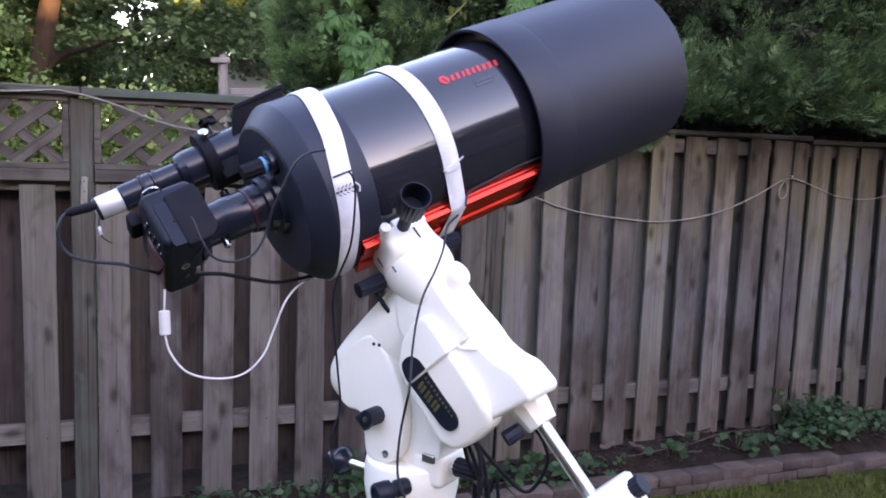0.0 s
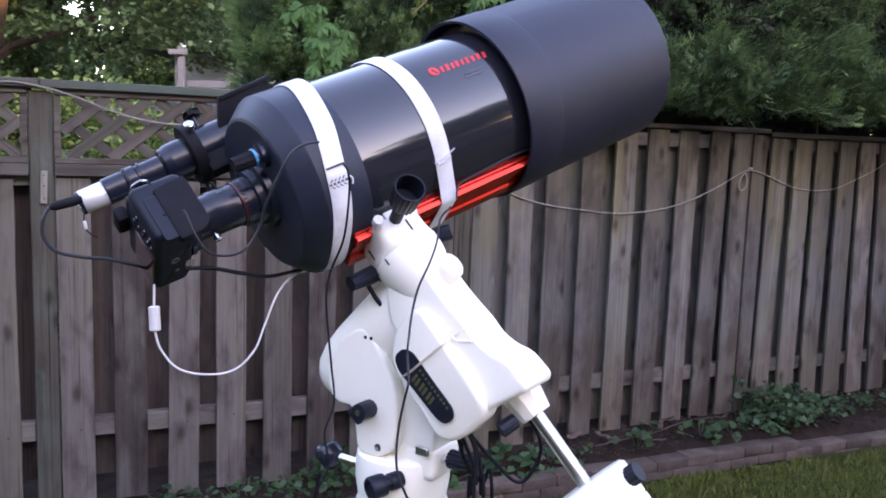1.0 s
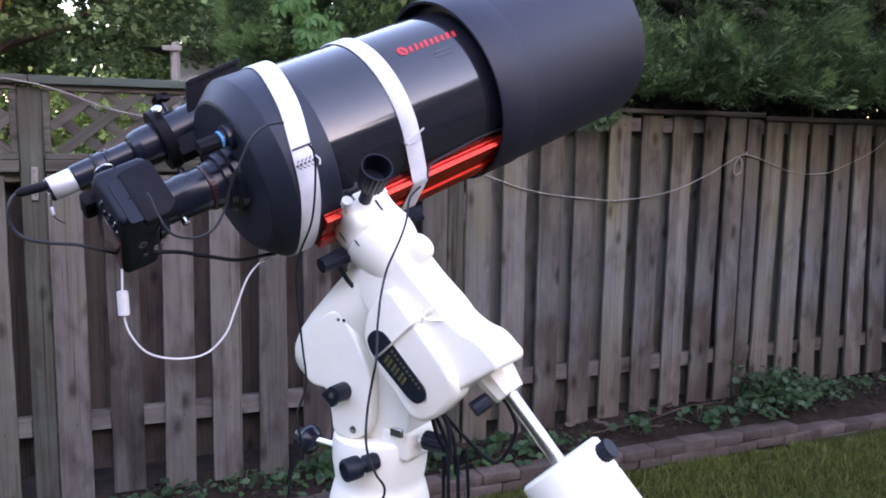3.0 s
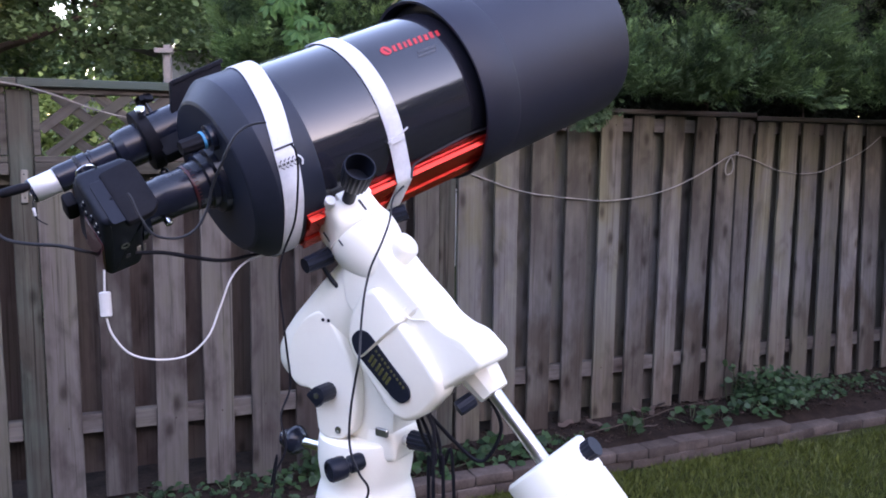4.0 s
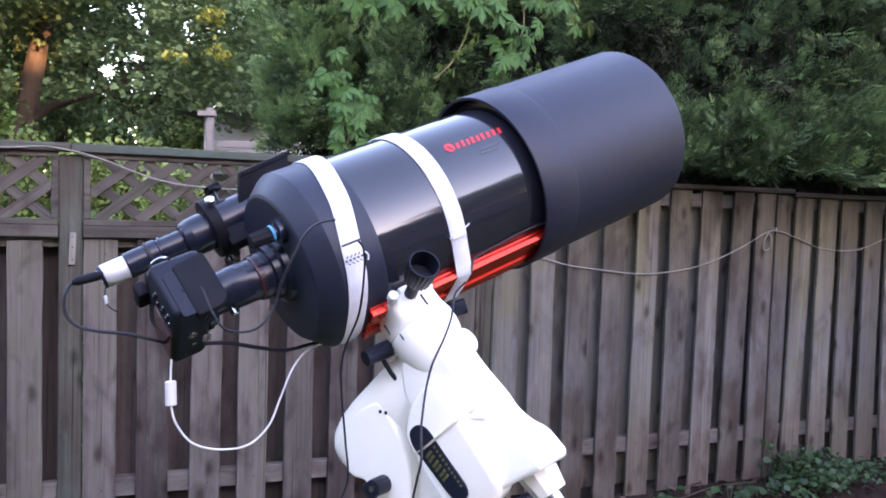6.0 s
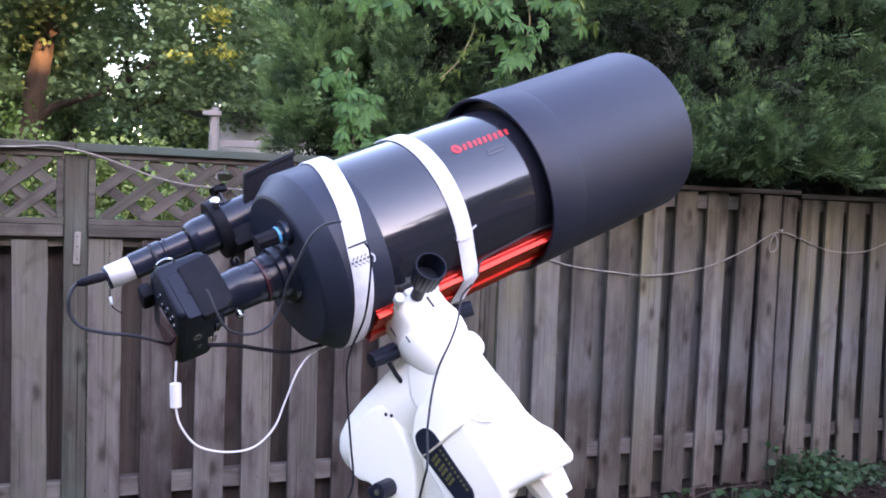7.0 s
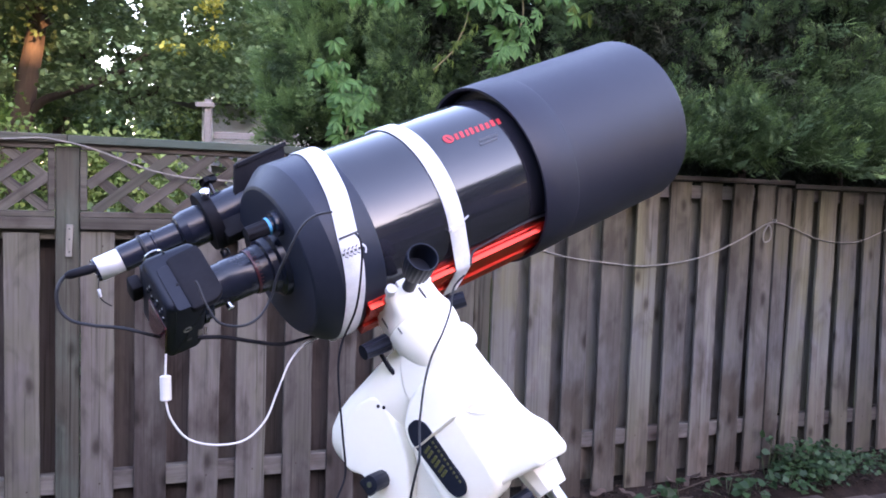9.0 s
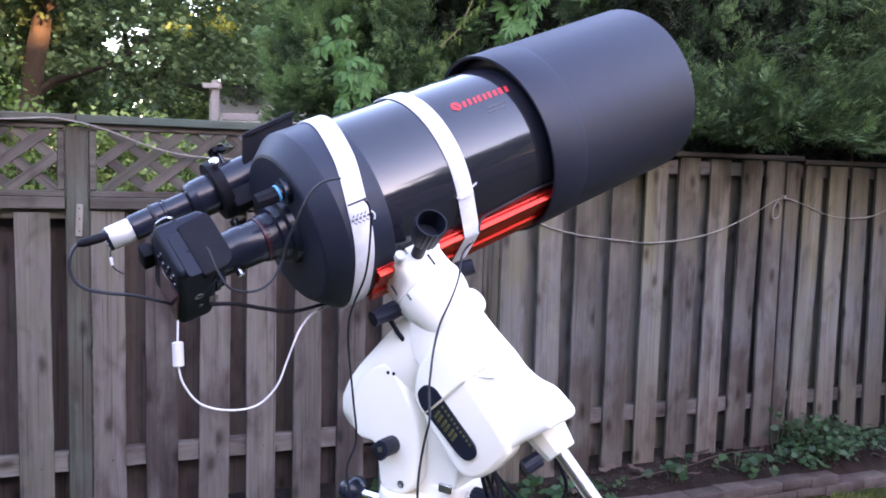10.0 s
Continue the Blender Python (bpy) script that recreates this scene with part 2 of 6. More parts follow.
RUSTY = material("rusty_nail", (0.03, 0.022, 0.02), 0.8, metal=0.3, tint=(0.06, 0.035, 0.025), scale=200)
ROPE = material("grey_white_rope", (0.25, 0.23, 0.205), 0.85, tint=(0.15, 0.135, 0.12), scale=50, bump=0.4, bump_scale=300)
KNOB_WHITE = material("white_plastic", (0.78, 0.78, 0.76), 0.35, scale=30)
SOIL = material("dark_garden_soil", (0.012, 0.0075, 0.0065), 0.98, tint=(0.036, 0.024, 0.019), scale=14, bump=1.0, bump_scale=40, spec=0.15)
CRUMB = leaf_material("soil_crumb", (0.01, 0.0065, 0.0055), (0.055, 0.036, 0.028), 0.95, 9.0)
LAWN = material("lawn_earth", (0.026, 0.034, 0.008), 0.95, tint=(0.03, 0.03, 0.011), scale=4, bump=0.8, bump_scale=60, spec=0.08)
KERB = material("grey_concrete_brick", (0.105, 0.08, 0.069), 0.95, tint=(0.054, 0.04, 0.034), scale=10, bump=0.9, bump_scale=90, per_object=0.2, spec=0.2)
BARK = material("brown_bark", (0.042, 0.03, 0.023), 0.95, tint=(0.075, 0.052, 0.038), scale=6, bump=1.0, bump_scale=18, stretch=(3, 3, 0.6))
STEM = material("green_stem", (0.045, 0.06, 0.022), 0.7, scale=30)
TWIG = material("vine_stem", (0.16, 0.13, 0.05), 0.7, scale=30)
STUCCO = material("pale_house_wall", (0.3, 0.29, 0.27), 0.9, tint=(0.2, 0.19, 0.18), scale=2, bump=0.2)
BRICKWALL = material("house_brick", (0.2, 0.14, 0.11), 0.9, tint=(0.15, 0.1, 0.085), scale=3, bump=0.3)
SHINGLE = material("grey_roof", (0.12, 0.115, 0.115), 0.9, scale=4, bump=0.4)
PALE_WOOD = material("pale_grey_timber", (0.28, 0.25, 0.235), 0.85, tint=(0.2, 0.175, 0.165), scale=10)
GLASS = material("dark_window_glass", (0.03, 0.035, 0.04), 0.05, coat=1.0)
CEDAR = leaf_material("cedar_foliage", (0.012, 0.028, 0.016), (0.087, 0.152, 0.06), 0.68, 3.4, 0.4, 1.05, 0.3)
CEDAR_TIP = leaf_material("young_and_lit_cedar_foliage", (0.048, 0.104, 0.04), (0.178, 0.285, 0.096), 0.66, 3.0, 0.4, 1.05, 0.3)
# darker copy of the cedar green, for the shade inside the hedge
CEDAR_INNER = leaf_material("cedar_gap_shade", (0.015, 0.02, 0.013), (0.03, 0.04, 0.022), 0.95, 2.0)
MAPLE = leaf_material("maple_leaves", (0.03, 0.066, 0.034), (0.15, 0.225, 0.09), 0.5, 1.6, 0.35, 1.05, 0.2)
# gold of low sunlight mixed into the leaf colour itself
MAPLE_GOLD = leaf_material("sun_gold_leaves", (0.2, 0.19, 0.03), (0.42, 0.4, 0.06), 0.45)
CREEPER = leaf_material("creeper_leaves", (0.022, 0.075, 0.016), (0.054, 0.14, 0.03), 0.6)
CREEPER_YOUNG = leaf_material("young_creeper_leaves", (0.05, 0.1, 0.02), (0.12, 0.17, 0.04), 0.45)
IVY = leaf_material("ground_leaves", (0.008, 0.025, 0.01), (0.038, 0.083, 0.03), 0.5)
GRASS = leaf_material("grass_blades", (0.045, 0.062, 0.01), (0.12, 0.14, 0.03), 0.5)
FARLEAF = leaf_material("far_leaves", (0.045, 0.085, 0.03), (0.12, 0.18, 0.055), 0.5)
# leaf colour raised to carry the sky light of the open garden
LITLEAF = leaf_material("sky_lit_shrub_leaves", (0.12, 0.2, 0.05), (0.3, 0.38, 0.12), 0.5)
BRIGHTLEAF = leaf_material("bright_bush_leaves", (0.06, 0.115, 0.025), (0.15, 0.23, 0.05), 0.5)


# ---- builders ----
def solid(name, bm, mat, smooth=True, angle=40):
    me = bpy.data.meshes.new(name)
    bmesh.ops.recalc_face_normals(bm, faces=bm.faces)
    if smooth:
        for f in bm.faces:
            f.smooth = True
        for e in bm.edges:
            if len(e.link_faces) == 2 and e.calc_face_angle(0) > radians(angle):
                e.smooth = False
    bm.to_mesh(me)
    bm.free()
    me.materials.append(mat)
    return me


def part(name, bm, mat, parent=None, label="", at=None, smooth=True, angle=40):
    ob = new(name, solid(name, bm, mat, smooth, angle))
    if at is not None:
        ob.matrix_basis = at
    if parent is not None:
        ob.parent = parent
    if label:
        ob["label"] = label
    return ob


def thing(name, m, label, category, group="", kind=""):
    ob = new(name)
    ob.empty_display_size = 0.05
    ob.matrix_basis = m
    return tagged(ob, label, category, group, kind)


def axes(origin, x, y, z):
    m = Matrix.Identity(4)
    for i, v in enumerate((x, y, z)):
        for j in range(3):
            m[j][i] = v[j]
    for j in range(3):
        m[j][3] = origin[j]
    return m


def aim(origin, direction, hint=(0, 0, 1)):
    """A pose whose z axis runs along direction."""
    zz = Vector(direction).normalized()
    xx = Vector(hint).cross(zz)
    if xx.length < 1e-4:
        xx = Vector((1, 0, 0)).cross(zz)
    xx.normalize()
    return axes(origin, xx, zz.cross(xx), zz)


def box(sx, sy, sz, bevel=0.0, segs=2, m=None, bm=None):
    bm = bm or bmesh.new()
    r = bmesh.ops.create_cube(bm, size=1.0, matrix=(m or Matrix.Identity(4)) @ Matrix.Diagonal((sx, sy, sz, 1)))
    if bevel:
        es = list({e for v in r["verts"] for e in v.link_edges})
        bmesh.ops.bevel(bm, geom=es, offset=bevel, segments=segs, affect='EDGES', profile=0.5)
    return bm


def lathe(profile, segs=48, bm=None, m=None, caps=True):
    """Turns (radius, height) pairs round z."""
    bm = bm or bmesh.new()
    m = m or Matrix.Identity(4)
    rings = []
    for r, h in profile:
        if r < 1e-6:
            rings.append([bm.verts.new(m @ Vector((0, 0, h)))])
        else:
            rings.append([bm.verts.new(m @ Vector((r * math.cos(2 * math.pi * i / segs), r * math.sin(2 * math.pi * i / segs), h))) for i in range(segs)])
    for a, b in zip(rings, rings[1:]):
        for i in range(segs):
            j = (i + 1) % segs
            if len(a) == 1 and len(b) > 1:
                bm.faces.new((a[0], b[i], b[j]))
            elif len(b) == 1 and len(a) > 1:
                bm.faces.new((a[i], a[j], b[0]))
            elif len(a) > 1:
                bm.faces.new((a[i], a[j], b[j], b[i]))
    if caps:
        for r in (rings[0], rings[-1]):
            if len(r) > 2:
                bm.faces.new(r)
    return bm


def prism(outline, lo, hi, bevel=0.0, segs=3, m=None, bm=None):
    """A flat outline in x, y made into a solid from z = lo to hi, with rounded edges."""
    bm = bm or bmesh.new()
    m = m or Matrix.Identity(4)
    low = [bm.verts.new(m @ Vector((x, y, lo))) for x, y in outline]
    top = [bm.verts.new(m @ Vector((x, y, hi))) for x, y in outline]
    fs = [bm.faces.new(low), bm.faces.new(top)]
    n = len(outline)
    for i in range(n):
        bm.faces.new((low[i], low[(i + 1) % n], top[(i + 1) % n], top[i]))
    bmesh.ops.recalc_face_normals(bm, faces=bm.faces)
    if bevel:
        es = list({e for f in fs for e in f.edges})
        bmesh.ops.bevel(bm, geom=es, offset=bevel, segments=segs, affect='EDGES', profile=0.5)
    return bm


def smooth_outline(points, n=8, closed=True):
    """A Catmull-Rom line through the points."""
    pts = [Vector(p) for p in points]
    out = []
    k = len(pts)
    for i in range(k if closed else k - 1):
        if closed:
            p0, p1, p2, p3 = pts[i - 1], pts[i], pts[(i + 1) % k], pts[(i + 2) % k]
        else:
            p0, p1, p2, p3 = pts[max(i - 1, 0)], pts[i], pts[i + 1], pts[min(i + 2, k - 1)]
        for j in range(n):
            u = j / n
            out.append(0.5 * (2 * p1 + (p2 - p0) * u + (2 * p0 - 5 * p1 + 4 * p2 - p3) * u * u + (3 * p1 - p0 - 3 * p2 + p3) * u ** 3))
    if not closed:
        out.append(pts[-1])
    return out


def round_corners(points, r, n=5):
    """A polygon with its corners rounded."""
    out = []
    k = len(points)
    for i in range(k):
        p, a, b = Vector(points[i]), Vector(points[i - 1]), Vector(points[(i + 1) % k])
        ra = min(r, (a - p).length * 0.48, (b - p).length * 0.48)
        s, e = p + (a - p).normalized() * ra, p + (b - p).normalized() * ra
        for j in range(n + 1):
            u = j / n
            out.append(s * (1 - u) ** 2 + p * 2 * u * (1 - u) + e * u * u)
    return [tuple(q) for q in out]


def sweep(points, radius, sides=10, n=8, bm=None, flat=1.0):
    """A round cord along a smooth line through the points."""
    bm = bm or bmesh.new()
    line = smooth_outline(points, n, closed=False)
    rings = []
    side = None
    for i, p in enumerate(line):
        t = (line[min(i + 1, len(line) - 1)] - line[max(i - 1, 0)]).normalized()
        if side is None:
            side = t.cross(Vector((0.3, 0.2, 1))).normalized()
        side = (side - t * side.dot(t)).normalized()
        up = t.cross(side)
        rings.append([bm.verts.new(p + radius * (math.cos(2 * math.pi * k / sides) * side + flat * math.sin(2 * math.pi * k / sides) * up)) for k in range(sides)])
    for a, b in zip(rings, rings[1:]):
        for i in range(sides):
            bm.faces.new((a[i], a[(i + 1) % sides], b[(i + 1) % sides], b[i]))
    bm.faces.new(rings[0])
    bm.faces.new(rings[-1])
    return bm


def ribbed(radius, length, ribs=16, depth=0.0015, taper=1.0, hollow=0.0):
    """A grip knob with ribs along its side; hollow makes it a cup."""
    segs = ribs * 4
    prof = [(radius * 0.86, 0), (radius * 0.97, length * 0.06), (radius * taper, length * 0.9), (radius * taper * 0.95, length)]
    bm = bmesh.new()
    rings = []
    for k, (r, hgt) in enumerate(prof):
        rings.append([bm.verts.new((
            (r - (depth if (i // 2) % 2 and k not in (3,) else 0)) * math.cos(2 * math.pi * i / segs),
            (r - (depth if (i // 2) % 2 and k not in (3,) else 0)) * math.sin(2 * math.pi * i / segs), hgt)) for i in range(segs)])
    if hollow:
        for r, hgt in ((radius * taper * hollow, length), (radius * taper * hollow * 0.93, length * 0.25)):
            rings.append([bm.verts.new((r * math.cos(2 * math.pi * i / segs), r * math.sin(2 * math.pi * i / segs), hgt)) for i in range(segs)])
    for a, b in zip(rings, rings[1:]):
        for i in range(segs):
            j = (i + 1) % segs
            bm.faces.new((a[i], a[j], b[j], b[i]))
    bm.faces.new(rings[0])
    bm.faces.new(rings[-1])
    return bm


def mesh_of(name, verts, faces, mat, smooth=False):
    me = bpy.data.meshes.new(name)
    me.from_pydata([tuple(v) for v in verts], [], faces)
    me.materials.append(mat)
    if smooth:
        me.polygons.foreach_set("use_smooth", [True] * len(me.polygons))
    me.update()
    return me


def scatter_mesh(name, tv, tf, pos, basis, scale, mat):
    """One mesh of many copies of a small template (tv, tf), each at pos with its 3 x 3 basis and scale."""
    tv, tf, pos = np.asarray(tv, float), np.asarray(tf, int), np.asarray(pos, float)
    n, k = len(pos), len(tv)
    co = np.einsum('nij,kj->nki', basis, tv) * np.asarray(scale, float).reshape(-1, 1, 1) + pos[:, None]
    idx = (tf[None] + (np.arange(n) * k)[:, None, None]).reshape(-1, tf.shape[1])
    me = bpy.data.meshes.new(name)
    me.vertices.add(n * k)
    me.vertices.foreach_set("co", co.ravel())
    me.loops.add(idx.size)
    me.loops.foreach_set("vertex_index", idx.ravel())
    me.polygons.add(len(idx))
    me.polygons.foreach_set("loop_start", np.arange(0, idx.size, tf.shape[1]))
    me.update(calc_edges=True)
    me.materials.append(mat)
    return me


def bases(forward, up):
    """Orthonormal bases with x along forward and z near up."""
    f = forward / np.linalg.norm(forward, axis=1)[:, None]
    s = np.cross(up, f)
    s /= np.maximum(np.linalg.norm(s, axis=1), 1e-6)[:, None]
    return np.stack([f, s, np.cross(f, s)], -1)


# fence frame: s along the fence, u towards the lawn, z up
FS, FU = Vector((0.9285, 0.3714, 0)), Vector((0.3714, -0.9285, 0))
FO = Vector((-1.4655, 3.664, 0))
FENCE = axes(FO, FS, -FU, (0, 0, 1))     # local y points away from the lawn


def on_fence(s, u, z):
    return FO + FS * s + FU * u + Vector((0, 0, z))


# ---- ground ----
def ground_height(s):
    return 0.085 + 0.10 * min(max((s - 0.6) / 3.4, 0), 1)


bm = bmesh.new()
bmesh.ops.create_grid(bm, x_segments=40, y_segments=40, size=400)
tagged(part("ground", bm, LAWN), "short mown green lawn on level ground", "lawn", kind="structure")

nx, ny = 290, 26
vs, fs = [], []
for i in range(nx + 1):
    s = -6.7 + 14.5 * i / nx
    for j in range(ny + 1):
        u = 0.345 - 1.25 * j / ny
        rise = min(max((0.345 - u) / 0.4, 0), 1)
        z = (0.075 if s < 3.9 else 0.035) + (ground_height(s) - (0.075 if s < 3.9 else 0.035)) * rise + 0.02 * noise.noise(Vector((s * 5, u * 5, 0))) + 0.012 * noise.noise(Vector((s * 22, u * 22, 3)))
        vs.append(on_fence(s, u, z))
for i in range(nx):
    for j in range(ny):
        a = i * (ny + 1) + j
        fs.append((a, a + ny + 1, a + ny + 2, a + 1))
bed = new("flower_bed", mesh_of("flower_bed", vs, fs, SOIL, True))
tagged(bed, "dark crumbly soil bed under the fence", "soil", kind="structure")

# crumbs, chips of bark and dead bits on the soil
cr = np.random.default_rng(77)
m = 5200
cs, cu = cr.uniform(-0.3, 5.4, m), cr.uniform(-0.12, 0.34, m)
cz = np.array([ground_height(s_) for s_ in cs]) - 0.006 - 0.05 * np.clip((cu - 0.1) / 0.24, 0, 1) * (cs > 3.9)
pos = np.array(FO)[None] + np.array(FS)[None] * cs[:, None] + np.array(FU)[None] * cu[:, None] + np.array([0, 0, 1.0])[None] * cz[:, None]
CHIP = ([(-1, -0.4, 0), (0.9, -0.5, 0.1), (1.1, 0.4, 0), (-0.8, 0.5, 0.15), (0, 0, 0.6), (0, 0, -0.3)], [(0, 1, 4), (1, 2, 4), (2, 3, 4), (3, 0, 4), (1, 0, 5), (2, 1, 5), (3, 2, 5), (0, 3, 5)])
crumbs = new("soil_crumbs", scatter_mesh("soil_crumbs", *CHIP, pos, bases(cr.normal(0, 1, (m, 3)) * np.array([1, 1, 0.3]), cr.normal(0, 0.3, (m, 3)) + np.array([0, 0, 1])), cr.gamma(1.6, 0.003, m) + 0.002, CRUMB))
tagged(crumbs, "loose soil crumbs and bark chips on the bed", "soil crumbs", kind="stuff")

# kerb of small concrete bricks, two courses
kerb = thing("kerb", FENCE, "low garden kerb of two courses of grey bricks", "kerb", kind="structure")
variants = []
for k in range(4):
    bm = box(0.2082, 0.105, 0.0575, 0.007, 2)
    for v in bm.verts:
        v.co += Vector((noise.noise(v.co * 30 + Vector((k * 9, 0, 0))), noise.noise(v.co * 30 + Vector((0, k * 9, 0))), noise.noise(v.co * 30 + Vector((0, 0, k * 9))))) * 0.005
    variants.append(solid("brick", bm, KERB))
for course in range(2):
    for i in range(66):
        s = -6.36 + 0.209 * i + 0.1 * course
        ob = new("brick", variants[(i * 7 + course * 3) % 4])
        ob.parent = kerb
        sink = 0.05 + 0.012 * (s - 3.95) if s > 3.95 else 0.0
        ob.matrix_basis = pose(s, -0.395 + random.uniform(-0.006, 0.006) + (0.02 if s > 3.95 else 0), 0.029 + 0.058 * course - sink + random.uniform(-0.004, 0.004),
                               random.uniform(-1.5, 1.5), random.uniform(-0.8, 0.8), random.uniform(-1.6, 1.6))

# ---- fence ----
fence = thing("fence", FENCE, "weathered grey-brown board fence with a lattice top", "fence", kind="structure")


def board_mesh(width, height, thick=0.018, seed=0, rough=0.002):
    """One board standing on z = 0, with slightly wavy worn edges."""
    r = random.Random(seed)
    bm = bmesh.new()
    rows = 9
    rings = []
    for i in range(rows):
        z = height * i / (rows - 1)
        l = -width / 2 + rough * r.uniform(-1, 1)
        w = width / 2 + rough * r.uniform(-1, 1)
        y = 0.002 * r.uniform(-1, 1)
        c = 0.0025
        rings.append([bm.verts.new(p) for p in ((l, y + thick / 2, z), (l, y - thick / 2 + c, z), (l + c, y - thick / 2, z), (w - c, y - thick / 2, z), (w, y - thick / 2 + c, z), (w, y + thick / 2, z))])
    for a, b in zip(rings, rings[1:]):
        for i in range(6):
            bm.faces.new((a[i], a[(i + 1) % 6], b[(i + 1) % 6], b[i]))
    bm.faces.new(rings[0])
    bm.faces.new(rings[-1])
    return bm


front_left = [-6.43 + 0.22 * i for i in range(18)] + [-2.46, -2.01, -1.79, -1.57, -1.35, -1.13, -0.91, -0.69, -0.36, -0.06, 0.166, 0.396, 0.617, 0.841, 1.062, 1.285, 1.5, 1.69]
# the higher panels: place of each board's foot and its lean in degrees
right_boards = [(1.945, -0.4), (2.165, -0.6), (2.383, -0.34), (2.605, -0.29), (2.823, -0.06), (3.044, -0.23), (3.265, -0.06), (3.475, 0.2), (3.672, -0.5)]
far_boards = [(3.96, 0.14), (4.177, -0.75), (4.378, -1.2), (4.593, -1.8), (4.803, -2.6), (5.013, -3.2), (5.24, -3.2), (5.46, -3.0), (5.68, -3.0), (5.95, -2.8), (6.17, -2.8), (6.39, -2.5), (6.61, -2.5), (6.83, -2.5), (7.05, -2.5)]
front_right, front_far = [b[0] for b in right_boards], [b[0] for b in far_boards]
low = {k: solid("board", board_mesh(0.138, 1.49, seed=k), WOOD, False) for k in range(5)}
high = {k: solid("board", board_mesh(0.142, 1.79, seed=10 + k), WOOD_GREY, False) for k in range(5)}
high_far = {k: solid("board", board_mesh(0.142, 1.79, seed=20 + k), WOOD_GREY, False) for k in range(5)}
n = 0
for s in front_left:
    ob = new("board", low[n % 5])
    ob.parent = fence
    ob.matrix_basis = pose(s, 0, 0.105 + random.uniform(-0.012, 0.012), random.uniform(-0.3, 0.3), random.uniform(-0.35, 0.35), random.uniform(-1.5, 1.5))
    n += 1
for s, lean in right_boards + far_boards:
    ob = new("board", (high if s < 4.3 else high_far)[n % 5])
    ob.parent = fence
    foot = 0.118 + 0.03 * (s - 1.9) + random.uniform(-0.008, 0.008)
    reach = ((1.925 if s < 3.9 else 1.905) - foot) / 1.79
    ob.matrix_basis = pose(s, 0, foot, random.uniform(-0.3, 0.3), lean, random.uniform(-1.5, 1.5)) @ Matrix.Diagonal((1, 1, reach, 1))
    n += 1
ob = new("board", solid("board", board_mesh(0.108, 1.79, seed=27), WOOD_GREY, False))
ob.parent = fence
ob.matrix_basis = pose(3.802, -0.007, 0.17, 0, -0.3, 1.0) @ Matrix.Diagonal((1, 1, 0.975, 1))
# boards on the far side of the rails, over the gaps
back = solid("back_board", board_mesh(0.188, 1.42, seed=31), WOOD_GAP_SHADE, False)
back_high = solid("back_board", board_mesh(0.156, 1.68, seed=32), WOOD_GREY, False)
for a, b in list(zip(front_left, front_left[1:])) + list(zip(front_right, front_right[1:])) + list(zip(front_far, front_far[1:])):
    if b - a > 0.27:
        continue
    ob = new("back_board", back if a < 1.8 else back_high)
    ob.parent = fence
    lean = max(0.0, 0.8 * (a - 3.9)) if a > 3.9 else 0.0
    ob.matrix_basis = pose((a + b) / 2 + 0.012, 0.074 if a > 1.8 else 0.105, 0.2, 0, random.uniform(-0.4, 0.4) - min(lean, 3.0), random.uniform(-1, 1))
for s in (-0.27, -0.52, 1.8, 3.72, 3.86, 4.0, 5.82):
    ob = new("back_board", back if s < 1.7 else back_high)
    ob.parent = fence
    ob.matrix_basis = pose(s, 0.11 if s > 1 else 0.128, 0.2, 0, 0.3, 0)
nail = solid("nail_head", lathe([(0.0042, 0), (0.004, 0.0012), (0.0, 0.0016)], 8), RUSTY, False)
for s in [q for q in front_left if -0.7 < q < 1.75] + front_right + front_far[:7]:
    for z in (0.455, 1.55 if s < 1.8 else 1.86):
        ob = new("nail_head", nail)
        ob.parent = fence
        ob.matrix_basis = axes((s + random.uniform(-0.02, 0.02), -0.0105, z + random.uniform(-0.02, 0.02)), (1, 0, 0), (0, 0, 1), (0, -1, 0))
# posts
post_mesh = solid("post", box(0.096, 0.096, 1.96, 0.005, 1), WOOD_POST, False)
post_low = solid("post", box(0.096, 0.096, 1.84, 0.005, 1), WOOD_POST, False)
for s, high_top in ((-6.24, True), (-4.24, True), (-2.24, True), (-0.182, True), (1.81, True), (3.80, False), (5.82, False)):
    ob = new("post", post_mesh if high_top else post_low)
    ob.parent = fence
    ob.matrix_basis = pose(s, 0.036 if s < 0 else 0.052, 0.98 if high_top else 1.0, 0, 0, 0)


def rail(name, s0, s1, y, z, thick, height, mat=WOOD, tilt=0.0):
    bm = box(height, thick, s1 - s0, 0.003, 1)
    return part(name, bm, mat, fence, at=pose((s0 + s1) / 2, y, z, 0, 90 + tilt, 0), smooth=False)


